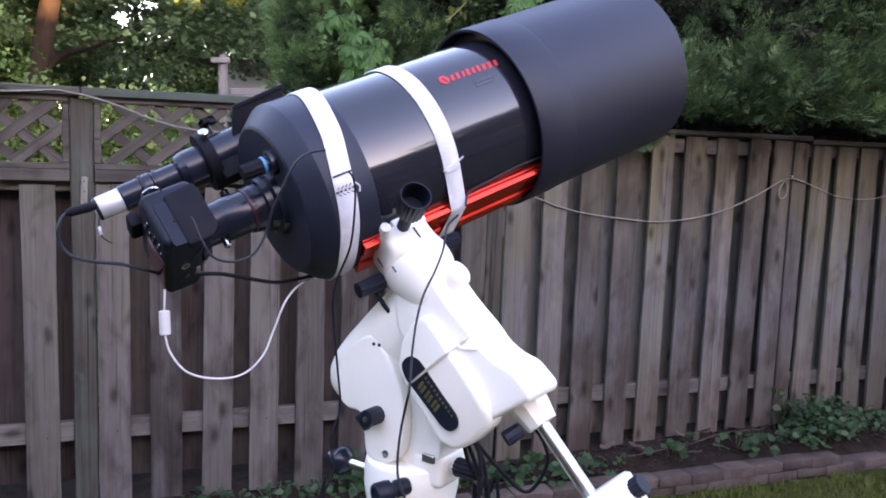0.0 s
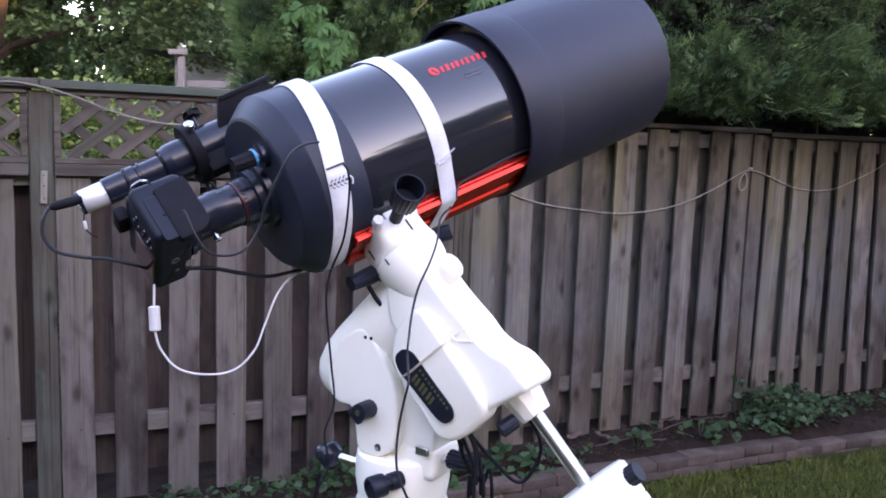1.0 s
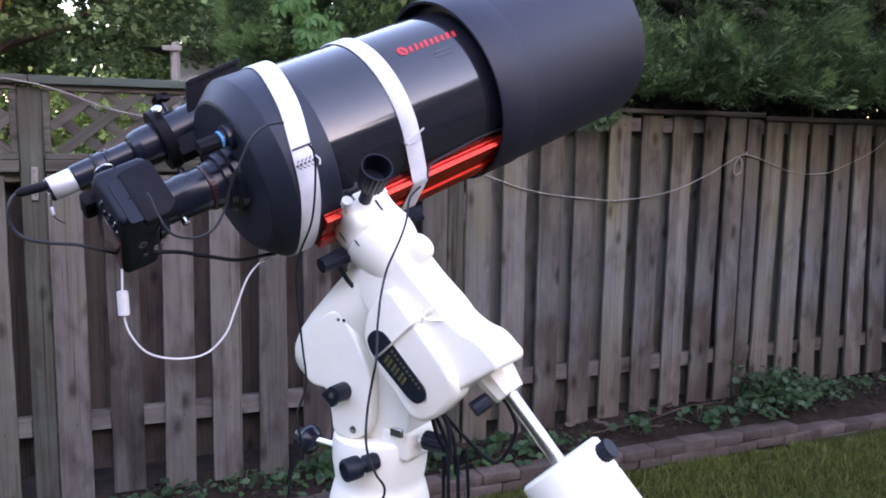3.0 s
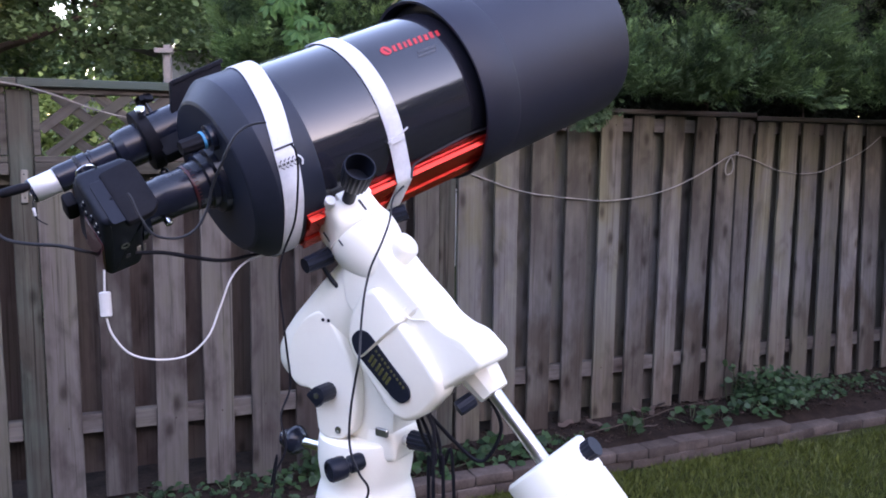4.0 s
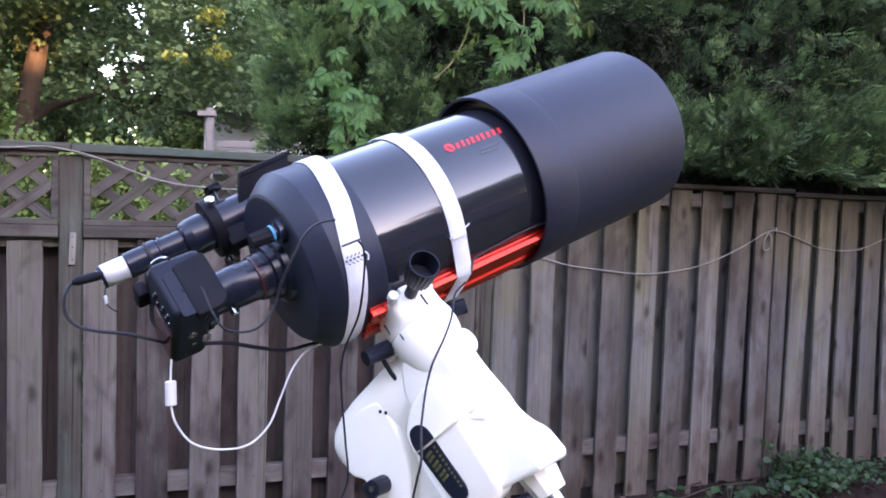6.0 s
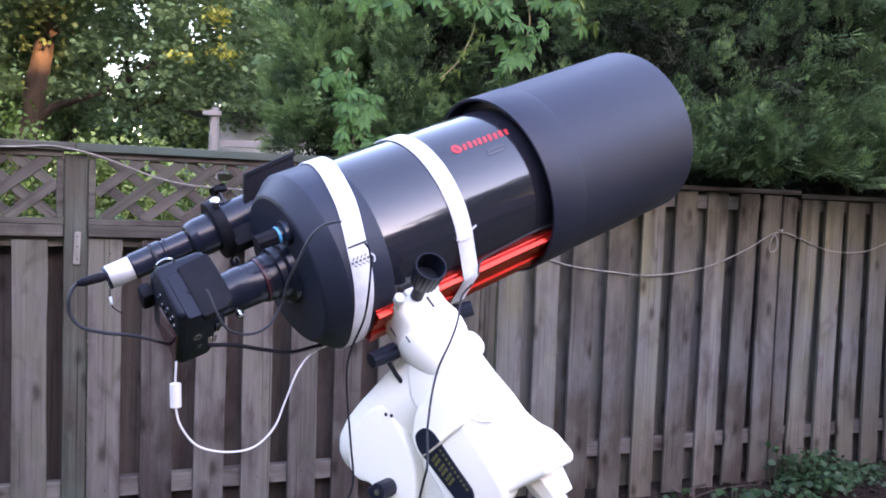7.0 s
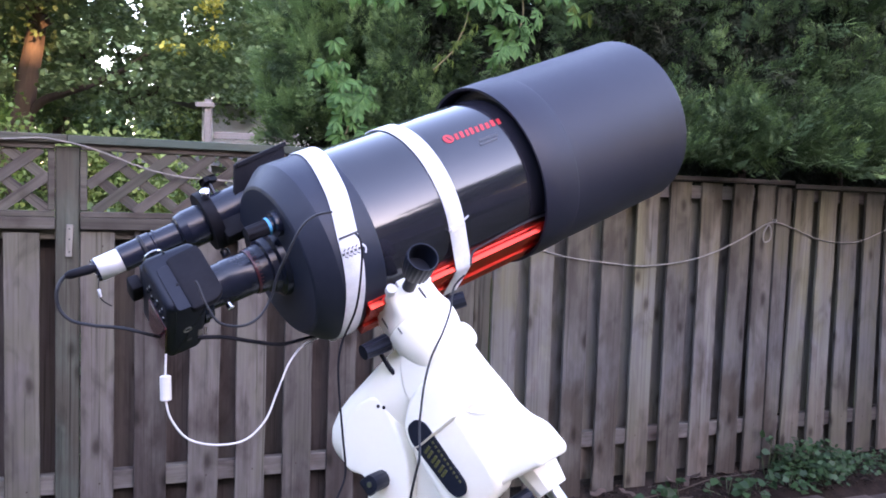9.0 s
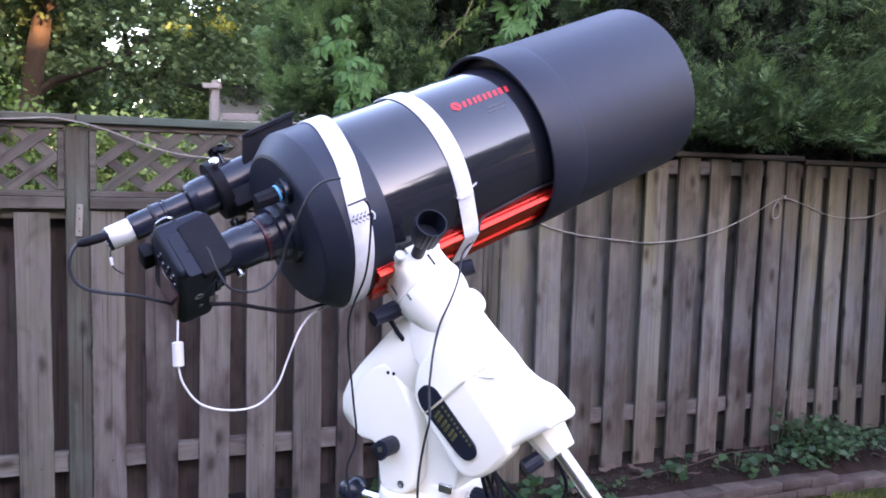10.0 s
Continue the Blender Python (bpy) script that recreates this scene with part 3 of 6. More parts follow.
for s0, s1 in ((-6.19, -4.29), (-4.19, -2.29), (-2.19, -0.232), (-0.132, 1.76)):
    rail("rail", s0, s1, 0.0355, 0.463, 0.05, 0.088)
    rail("rail", s0, s1, 0.002, 1.628, 0.05, 0.052, WOOD_LATTICE)
    rail("rail", s0, s1, 0.056, 1.6, 0.052, 0.088)
    rail("lattice_frame", s0, s1, -0.004, 1.668, 0.03, 0.026, WOOD_LATTICE)
    rail("lattice_frame", s0, s1, 0.004, 1.963, 0.04, 0.034, WOOD_LATTICE)
    rail("lattice_stile", s0, s0 + 0.028, 0.004, 1.814, 0.028, 0.26, WOOD_LATTICE)
    rail("lattice_stile", s1 - 0.028, s1, 0.004, 1.814, 0.028, 0.26, WOOD_LATTICE)
    # crossing slats, clipped to the panel
    z0, z1 = 1.68, 1.946
    hgt = z1 - z0
    step = 0.168
    slat_f = solid("slat", box(0.044, 0.007, math.hypot(hgt, hgt) + 0.004, 0.0012, 1), WOOD_LATTICE, False)
    k = 0
    x = s0 + 0.02 - hgt / 2
    while x < s1 + hgt / 2:
        for layer, lean in ((0, -38.5), (1, 38.5)):
            half = hgt / 2 * 1.257
            a, b = max(x - half, s0 + 0.03), min(x + half, s1 - 0.03)
            if b - a > 0.06:
                fa, fb = (a - x) / half, (b - x) / half
                mid = (fa + fb) / 2
                ob = new("slat", slat_f)
                ob.parent = fence
                ob.matrix_basis = pose(x + mid * half + 0.03 * layer, -0.004 + 0.0085 * layer, (z0 + z1) / 2 + mid * hgt / 2 * (1 if layer == 0 else -1), 0, lean + 90, 0) @ Matrix.Diagonal((1, 1, (fb - fa) / 2 * 1.13, 1))
        x += step
rail("cap_rail", -6.5, -0.185, 0.018, 1.991, 0.115, 0.036, WOOD_POST)
rail("cap_rail", -0.181, 1.87, 0.018, 1.991, 0.115, 0.036, WOOD_POST)
for s0, s1 in ((1.86, 3.76), (3.85, 5.77), (5.87, 7.2)):
    rail("rail", s0, s1, 0.0355, 0.45, 0.05, 0.088)
    rail("rail", s0, s1, 0.0355, 1.868, 0.05, 0.078)
rail("cap_rail", 1.86, 3.86, 0.02, 1.945, 0.1, 0.028, WOOD_LATTICE)
rail("cap_rail", 3.865, 7.2, 0.022, 1.926, 0.1, 0.028, WOOD_LATTICE)
# gate hook plate on the post
part("latch_plate", box(0.03, 0.014, 0.142, 0.003, 1), WOOD_BLOCK, fence, at=pose(-0.174, -0.0195, 1.553, 0, 2, 0), label="short pale wooden block nailed to the post")
for hz in (1.505, 1.56, 1.605):
    part("nail_head", lathe([(0.003, 0), (0.0028, 0.001), (0.0, 0.0012)], 10), BLACK_METAL, fence, at=axes((-0.174, -0.0267, hz), (1, 0, 0), (0, 0, 1), (0, -1, 0)))

# rope along the fence
rope = thing("rope", FENCE, "thin pale rope sagging along the fence", "rope")
part("cord", sweep([(-1.6, -0.046, 1.975), (-0.8, -0.046, 1.972), (-0.46, -0.046, 1.976), (-0.295, -0.046, 1.989), (-0.223, -0.046, 1.983), (-0.135, -0.044, 1.967), (-0.021, -0.04, 1.933), (0.095, -0.04, 1.889), (0.215, -0.04, 1.857), (0.336, -0.038, 1.842), (0.487, -0.034, 1.836), (0.9, -0.025, 1.81), (1.4, -0.022, 1.75), (1.99, -0.02, 1.576), (2.145, -0.02, 1.523), (2.32, -0.02, 1.484), (2.5, -0.02, 1.462), (2.727, -0.02, 1.44), (2.882, -0.02, 1.443), (3.08, -0.02, 1.466), (3.28, -0.02, 1.517), (3.49, -0.02, 1.604), (3.66, -0.025, 1.692), (3.745, -0.03, 1.7), (3.883, -0.02, 1.666)], 0.0042, 7, 6), ROPE, rope)
part("loop", sweep([(3.67, -0.03, 1.69), (3.635, -0.032, 1.64), (3.64, -0.032, 1.585), (3.685, -0.032, 1.6), (3.69, -0.03, 1.66), (3.665, -0.03, 1.695)], 0.0042, 6, 6), ROPE, rope)
part("cord", sweep([(3.883, -0.02, 1.666), (4.074, -0.02, 1.605), (4.218, -0.02, 1.587), (4.413, -0.02, 1.593), (4.609, -0.02, 1.656), (4.808, -0.02, 1.735), (4.956, -0.02, 1.83)], 0.003, 6, 6), ROPE, rope)
part("hook", box(0.012, 0.03, 0.012, 0.002, 1), STEEL, rope, at=pose(3.72, -0.02, 1.715))

# ---- telescope: x along the tube from the rear face, z away from the mount's saddle ----
TA = Vector((0.7780, 0.5259, 0.3437)).normalized()
MW = Vector((-0.54892, -0.83588, 0.0))          # sideways out of the mount, towards the lawn
MD = TA.cross(MW).normalized()
MD = MD if MD.z < 0 else -MD                     # down the declination axis
MP = MW.cross(MD)                                # up the polar axis
TY = (-MD).cross(TA)
REAR = Vector((-0.2319, 1.1607, 1.7281))
SCOPE = axes(REAR, TA, TY, -MD)
AXIS0 = REAR + TA * 0.16
DEC = axes(AXIS0, MP, MW, MD)
SHAFT = axes(AXIS0 - MP * 0.002, MP, MW, MD)
MH = Vector((0.83588, -0.54892, 0.0))
BASE = axes(AXIS0, MH, -MW, (0, 0, 1))
RX = axes((0, 0, 0), (0, 1, 0), (0, 0, 1), (1, 0, 0))    # turns z into x

scope = thing("telescope", SCOPE, "large black telescope tube with a long dew shield", "telescope")
part("tube", lathe([(0.1275, 0.092), (0.1275, 0.43)], 96, m=RX, caps=False), TUBE_BLACK, scope, "glossy black tube")
part("rear_cell", lathe([(0.0, 0.0), (0.106, 0.0), (0.110, 0.002), (0.1305, 0.026), (0.1325, 0.03), (0.1325, 0.094), (0.1315, 0.097), (0.1265, 0.099), (0.120, 0.099)], 96, m=RX, caps=False), CELL_BLACK, scope, "satin black rear cell", angle=22)
part("front_cell", lathe([(0.1265, 0.398), (0.136, 0.4), (0.138, 0.403), (0.138, 0.44), (0.12, 0.445)], 96, m=RX, caps=False), CELL_BLACK, scope)
shield = part("dew_shield", lathe([(0.1425, 0.70), (0.1425, 0.382), (0.1435, 0.3795), (0.1478, 0.379), (0.1482, 0.381), (0.1482, 0.4455), (0.1477, 0.4468), (0.147, 0.4475), (0.1467, 0.449), (0.1467, 0.702), (0.146, 0.7045), (0.1432, 0.7045), (0.1425, 0.70)], 128, m=RX, caps=False), SHIELD_BLACK, scope, "matte black wrapped dew shield")
part("inner_baffle", lathe([(0.0, 0.46), (0.1424, 0.46)], 48, m=RX, caps=False), BLACK_RUBBER, scope)
seam = bmesh.new()
for k in range(2):
    box(0.33 if k == 0 else 0.03, 0.002, 0.012, m=pose(0.543 if k == 0 else 0.39, 0, 0, 0, 0, 0) @ pose(0, 0, 0, 108, 0, 0) @ pose(0, 0, -0.1482 if k == 0 else -0.149), bm=seam)
part("seam", seam, SHIELD_BLACK, scope)


def band(r, x0, x1, thick, extra=(), segs=120, wob=0.0, slant=0.0):
    """A strap round the tube; extra points (y, z) are taken into the loop it makes."""
    pts = [(r * math.cos(2 * math.pi * i / segs), r * math.sin(2 * math.pi * i / segs)) for i in range(segs)] + list(extra)
    pts = sorted(set(pts))

    def half(seq):
        out = []
        for p in seq:
            while len(out) > 1 and (out[-1][0] - out[-2][0]) * (p[1] - out[-2][1]) - (out[-1][1] - out[-2][1]) * (p[0] - out[-2][0]) <= 0:
                out.pop()
            out.append(p)
        return out[:-1]
    loop = half(pts) + half(pts[::-1])
    dense = []
    for p, q in zip(loop, loop[1:] + loop[:1]):
        k = max(1, int(math.hypot(q[0] - p[0], q[1] - p[1]) / 0.006))
        dense += [(p[0] + (q[0] - p[0]) * j / k, p[1] + (q[1] - p[1]) * j / k) for j in range(k)]
    bm = bmesh.new()
    rings = []
    for y, z in dense:
        l = math.hypot(y, z)
        w = wob * noise.noise(Vector((y * 14, z * 14, x0 * 50))) + slant * z / r
        e = [(x0 + w, 0.0006), (x0 + 0.0012 + w, thick), (x1 - 0.0012 + w, thick), (x1 + w, 0.0006)]
        rings.append([bm.verts.new((x, y * (1 + o / l), z * (1 + o / l))) for x, o in e])
    for a, b in zip(rings, rings[1:] + rings[:1]):
        for i in range(4):
            bm.faces.new((a[i], a[(i + 1) % 4], b[(i + 1) % 4], b[i]))
    return bm


def patch(r, x0, x1, a0, a1, skew=0.0, n=6, lift=0.0007):
    """A thin curved patch on a cylinder of radius r from angle a0 to a1 (degrees)."""
    bm = bmesh.new()
    rows = []
    for i in range(n + 1):
        a = radians(a0 + (a1 - a0) * i / n)
        k = skew * (i / n)
        rows.append([bm.verts.new((x + k, (r + lift) * math.cos(a), (r + lift) * math.sin(a))) for x in (x0, x1)])
    for p, q in zip(rows, rows[1:]):
        bm.faces.new((p[0], p[1], q[1], q[0]))
    r0 = bmesh.ops.extrude_face_region(bm, geom=list(bm.faces))
    for v in r0["geom"]:
        if isinstance(v, bmesh.types.BMVert):
            v.co.y *= 1 - 0.0005 / r
            v.co.z *= 1 - 0.0005 / r
    return bm


part("strap", band(0.1333, 0.0535, 0.0835, 0.0016, wob=0.003, slant=0.028), STRAP_WHITE, scope, "white webbing strap with dark stitching")
part("strap", band(0.1283, 0.2095, 0.2375, 0.0016, ((-0.036, -0.139), (0.036, -0.139)), wob=0.002, slant=0.0), STRAP_WHITE, scope, "white webbing strap round tube and bar")
part("stitching", patch(0.1352, 0.0415, 0.0705, 207, 208.2), STITCH, scope)
bm = bmesh.new()
for i in range(9):
    x = 0.0405 + 0.003 * i
    patch_a = 213.5
    box(0.0045, 0.0008, 0.0012, m=pose(x, 0, 0) @ pose(0, 0, 0, patch_a + (1 if i % 2 else 3), 0, 0) @ pose(0, 0.1354, 0) @ pose(0, 0, 0, 0, 38 if i % 2 else -38, 0), bm=bm)
    box(0.0045, 0.0008, 0.0012, m=pose(x, 0, 0) @ pose(0, 0, 0, patch_a + (5 if i % 2 else 3), 0, 0) @ pose(0, 0.1354, 0) @ pose(0, 0, 0, 0, -38 if i % 2 else 38, 0), bm=bm)
part("stitching", bm, STITCH, scope)
part("strap_tail", sweep([(0.0685, 0.1345 * math.cos(radians(214)), 0.1345 * math.sin(radians(214))), (0.0725, 0.1375 * math.cos(radians(217)), 0.1375 * math.sin(radians(217))), (0.0705, 0.137 * math.cos(radians(220)), 0.137 * math.sin(radians(220)))], 0.0012, 6, 4), STRAP_WHITE, scope)
part("strap_tail", sweep([(0.207, 0.131 * math.cos(radians(229)), 0.131 * math.sin(radians(229))), (0.225, 0.133 * math.cos(radians(227)), 0.133 * math.sin(radians(227))), (0.242, 0.135 * math.cos(radians(224)), 0.135 * math.sin(radians(224)))], 0.0019, 6, 4, flat=0.5), STRAP_WHITE, scope)
part("buckle", box(0.026, 0.009, 0.003, 0.001, 1), STRAP_WHITE, scope, at=pose(0, 0, 0, 229, 0, 0) @ pose(0.223, 0.1315, 0, 90, 0, 0))
# red emblem and a row of red bars
bm = bmesh.new()
rim = [bm.verts.new((0.2725 + 0.0085 * math.cos(2 * math.pi * i / 24), 0.1283 * math.cos(radians(172.4) + 0.0085 / 0.1275 * math.sin(2 * math.pi * i / 24)), 0.1283 * math.sin(radians(172.4) + 0.0085 / 0.1275 * math.sin(2 * math.pi * i / 24)))) for i in range(24)]
bm.faces.new(rim)
part("emblem", bm, RED_PRINT, scope, "plain red round mark")
part("emblem_gap", patch(0.1275, 0.270, 0.2725, 170.5, 175.0, skew=0.004, lift=0.0011), TUBE_BLACK, scope)
x = 0.286
for i, wd in enumerate((0.009, 0.009, 0.0075, 0.009, 0.0085, 0.009, 0.0095, 0.0105, 0.0095)):
    part("lettering_bar", patch(0.1275, x, x + wd * 0.62, 170.4 - 0.5 * (i % 2), 175.4, skew=-0.003), RED_PRINT, scope)
    x += wd + 0.001
for a0, x0, x1 in ((181, 0.315, 0.35), (184, 0.312, 0.345)):
    part("lettering_bar", patch(0.1275, x0, x1, a0, a0 + 1.6), GREY_PRINT, scope)

# orange dovetail bar under the tube
bar = [(-0.036, -0.1215), (-0.0385, -0.1265), (-0.038, -0.129), (-0.0355, -0.1298), (-0.0355, -0.132), (-0.038, -0.1328), (-0.036, -0.1385), (-0.014, -0.1385), (-0.012, -0.135), (0.012, -0.135), (0.014, -0.1385), (0.036, -0.1385), (0.0385, -0.1265), (0.036, -0.1215)]
bm = prism(bar, 0.064, 0.425, 0.0006, 1, m=RX)
part("dovetail_bar", bm, ORANGE, scope, "orange anodised dovetail bar", angle=25)
for xx in (0.085, 0.2, 0.36):
    part("bar_mark", box(0.002, 0.012, 0.002), BLACK_RUBBER, scope, at=pose(xx, -0.0315, -0.1306))
part("radius_block", prism([(-0.03, -0.132), (0.03, -0.132), (0.034, -0.121), (0.0, -0.1262), (-0.034, -0.121)], 0.36, 0.41, 0.001, 1, m=RX), ORANGE, scope)

# rear: visual back, adapter, focus knob
part("visual_back", lathe([(0.05, 0.0), (0.048, -0.008), (0.04, -0.011), (0.039, -0.02), (0.0335, -0.022), (0.0335, -0.034)], 64, m=RX), BLACK_METAL, scope)
bm = bmesh.new()
for i in range(40):
    a = 2 * math.pi * i / 40
    box(0.011, 0.003, 0.0035, m=pose(-0.033, 0.0315 * math.cos(a), 0.0315 * math.sin(a), math.degrees(a), 0, 0), bm=bm)
part("knurled_ring", bm, BLACK_METAL, scope)
part("adapter_tube", lathe([(0.0318, -0.03), (0.0318, -0.042), (0.03, -0.043), (0.03, -0.078), (0.0285, -0.08), (0.0285, -0.112), (0.031, -0.113), (0.031, -0.125)], 64, m=RX), BLACK_METAL, scope, "gloss black camera adapter tube")
part("red_ring", lathe([(0.0318, -0.034), (0.0322, -0.0345), (0.0322, -0.0415), (0.0318, -0.042)], 64, m=RX, caps=False), DARK_RED, scope)
bm = bmesh.new()
for i, wd in enumerate((0.004, 0.003, 0.004, 0.003)):
    patch_b = patch(0.0301, -0.066 + 0.005 * i, -0.066 + 0.005 * i + wd, 150, 158, n=2, lift=0.0003)
    tmp = bpy.data.meshes.new("tmp")
    patch_b.to_mesh(tmp)
    patch_b.free()
    bm.from_mesh(tmp)
    bpy.data.meshes.remove(tmp)
part("lettering_bar", bm, GREY_PRINT, scope)
screw = lathe([(0.002, 0), (0.002, 0.006), (0.0055, 0.0065), (0.0055, 0.013), (0.004, 0.014)], 16)
part("thumb_screw", screw, CHROME, scope, at=axes((-0.088, 0.0, -0.026), (1, 0, 0), (0, -1, 0), (0, 0, -1)))
knob = part("focus_knob", ribbed(0.0112, 0.037, 8, 0.0015, 0.9), BLACK_RUBBER, scope, at=pose(-0.009, -0.078, 0.014) @ axes((0, 0, 0), (0, 1, 0), (0, 0, -1), (-1, 0, 0)))
part("blue_band", lathe([(0.0116, 0.0), (0.0124, 0.001), (0.0124, 0.003), (0.0116, 0.004)], 24, caps=False), BLUE_BAND, knob, "bright blue rubber band", at=pose(0, 0, 0.004))
part("knob_collar", lathe([(0.018, 0), (0.018, 0.008), (0.011, 0.01), (0.011, 0.014)], 32), BLACK_METAL, scope, at=pose(0, -0.078, 0.014) @ axes((0, 0, 0), (0, 1, 0), (0, 0, -1), (-1, 0, 0)))

# finder bracket on the rear cell
plate_n = Vector((0.56, -0.828, 0)).normalized()
plate_up = plate_n.cross(TA) if plate_n.cross(TA).z > 0 else -plate_n.cross(TA)
PLATE = SCOPE.inverted() @ axes(REAR + TA * 0.0239 - TY * 0.002 - MD * 0.1721, TA, plate_up, TA.cross(plate_up))
part("finder_shoe", prism(round_corners([(-0.018, -0.052), (0.0, 0.0), (0.0846, 0.0081), (0.0755, -0.034)], 0.002), -0.008, 0.0, 0.0012, 1, m=PLATE), BLACK_RUBBER, scope, "flat black plastic finder base")
part("shoe_lip", prism([(0.001, -0.005), (0.003, 0.0012), (0.087, 0.0094), (0.086, 0.0032)], -0.004, 0.0035, 0.0008, 1, m=PLATE), BLACK_RUBBER, scope)

# ---- finder scope with guide camera ----
F0, F1 = Vector((-0.2, 0.085, 0.1345)), Vector((-0.01, 0.062, 0.137))
fx = (F1 - F0).normalized()
fy = Vector((0, 0, 1)).cross(fx).normalized()
FIND = SCOPE @ axes(F0, fy, fx.cross(fy), fx)        # z runs forward along the finder
finder = thing("finder_scope", FIND, "black finder scope clamped beside the telescope's rear cell", "finder scope")
part("eyepiece_tube", lathe([(0.0185, 0.034), (0.0195, 0.036), (0.0195, 0.064), (0.021, 0.066), (0.021, 0.082), (0.0188, 0.084), (0.0188, 0.087), (0.0212, 0.0875), (0.0212, 0.0905), (0.0188, 0.091), (0.0188, 0.12), (0.0235, 0.1215), (0.0262, 0.124), (0.0295, 0.135), (0.03, 0.15), (0.0295, 0.165)], 48), BLACK_METAL, finder, angle=14)
part("finder_tube", lathe([(0.028, 0.16), (0.033, 0.166), (0.034, 0.17), (0.034, 0.36), (0.032, 0.362)], 48), BLACK_METAL, finder, angle=14)
part("bracket_ring", lathe([(0.03, 0.162), (0.045, 0.1625), (0.0458, 0.1645), (0.0458, 0.178), (0.045, 0.1795), (0.03, 0.18), (0.03, 0.162)], 48, caps=False), BLACK_RUBBER, finder)
part("bracket_foot", box(0.026, 0.046, 0.06, 0.005, 2), BLACK_RUBBER, finder, at=pose(-0.012, -0.03, 0.205))
for ang, z0, ring_mat in ((165, 0.175, CHROME), (40, 0.171, BLACK_METAL), (300, 0.171, BLACK_METAL)):
    part("thumb_screw", lathe([(0.003, -0.012), (0.003, 0.008), (0.0062, 0.0085), (0.0072, 0.010), (0.0072, 0.0185), (0.0058, 0.0197)], 20), ring_mat, finder,
         at=axes((0.04 * math.cos(radians(ang)), 0.04 * math.sin(radians(ang)), z0), (0, 0, 1), (math.sin(radians(ang)), -math.cos(radians(ang)), 0), (math.cos(radians(ang)), math.sin(radians(ang)), 0)))
part("wing_knob", ribbed(0.0145, 0.0085, 3, 0.005, 0.95), BLACK_RUBBER, finder, at=axes((0.052 * math.cos(radians(105)), 0.052 * math.sin(radians(105)), 0.197), (0, 0, 1), (math.sin(radians(105)), -math.cos(radians(105)), 0), (math.cos(radians(105)), math.sin(radians(105)), 0)))
part("wing_stem", lathe([(0.003, -0.02), (0.003, 0.002)], 12), BLACK_METAL, finder, at=axes((0.052 * math.cos(radians(105)), 0.052 * math.sin(radians(105)), 0.197), (0, 0, 1), (math.sin(radians(105)), -math.cos(radians(105)), 0), (math.cos(radians(105)), math.sin(radians(105)), 0)))
part("set_screw", lathe([(0.004, 0), (0.004, 0.006), (0.003, 0.007)], 12), CHROME, finder, at=pose(0.0, 0.024, 0.135, -90, 0, 0))
part("lock_ring", lathe([(0.0212, 0.0665), (0.0219, 0.067), (0.0219, 0.07), (0.0212, 0.0705)], 40, caps=False), GREY_CABLE, finder)
guide = thing("guide_camera", FIND, "small silver cylindrical guide camera in the finder", "camera")
part("body", lathe([(0.0165, 0.0), (0.0173, 0.001), (0.0173, 0.037), (0.0165, 0.038)], 48), SILVER, guide, "satin silver barrel")
part("end_cap", lathe([(0.0, -0.0045), (0.0155, -0.0045), (0.0168, -0.003), (0.0168, 0.0008)], 40), BLACK_METAL, guide)
bm = bmesh.new()
for k in range(5):
    a = radians(72 * k + 20)
    lathe([(0.0017, -0.0056), (0.0017, -0.004)], 8, bm, Matrix.Translation((0.0125 * math.cos(a), 0.0118 * math.sin(a), 0)))
part("screws", bm, CHROME, guide)

# ---- reflex camera behind the telescope: x forward, grip towards -y, base plate towards -z ----
dslr = thing("reflex_camera", SCOPE @ Matrix.Translation((0, 0.006, -0.006)), "black reflex camera fixed to the telescope's rear adapter", "camera")
prof = round_corners([(-0.176, -0.070), (-0.176, 0.070), (-0.128, 0.070), (-0.122, 0.05), (-0.122, -0.032), (-0.108, -0.045), (-0.104, -0.062), (-0.112, -0.072)], 0.011, 5)
part("body", prism(prof, -0.034, 0.050, 0.0105, 5), BLACK_PLASTIC, dslr, "matte black camera body")
grip = round_corners([(-0.150, -0.034), (-0.106, -0.040), (-0.1035, -0.030), (-0.1035, 0.034), (-0.115, 0.044), (-0.150, 0.046)], 0.006, 4)
part("grip", prism(grip, -0.0745, -0.060, 0.004, 2, m=axes((0, 0, 0), (1, 0, 0), (0, 0, -1), (0, 1, 0))), BLACK_RUBBER, dslr, "textured rubber grip")
part("prism_hump", prism(round_corners([(-0.172, -0.03), (-0.172, 0.03), (-0.118, 0.024), (-0.118, -0.024)], 0.006), 0.046, 0.066, 0.006, 2), BLACK_PLASTIC, dslr)
part("lens_mount", lathe([(0.034, -0.124), (0.034, -0.118), (0.031, -0.117), (0.031, -0.11)], 48, m=RX), BLACK_METAL, dslr)
part("screen", box(0.003, 0.072, 0.05, 0.0008, 1), DARK_GLASS, dslr, "dark rear screen with a red reflection in its colour", at=pose(-0.1765, 0.022, -0.004))
part("viewfinder_cup", box(0.016, 0.036, 0.022, 0.004, 2), BLACK_RUBBER, dslr, at=pose(-0.182, 0.004, 0.052))
button = lathe([(0.0035, 0), (0.0035, 0.0022), (0.0028, 0.0028)], 14)
bme = solid("button", button, BLACK_PLASTIC)
white_bit = solid("button_mark", box(0.003, 0.0008, 0.0015), KNOB_WHITE)
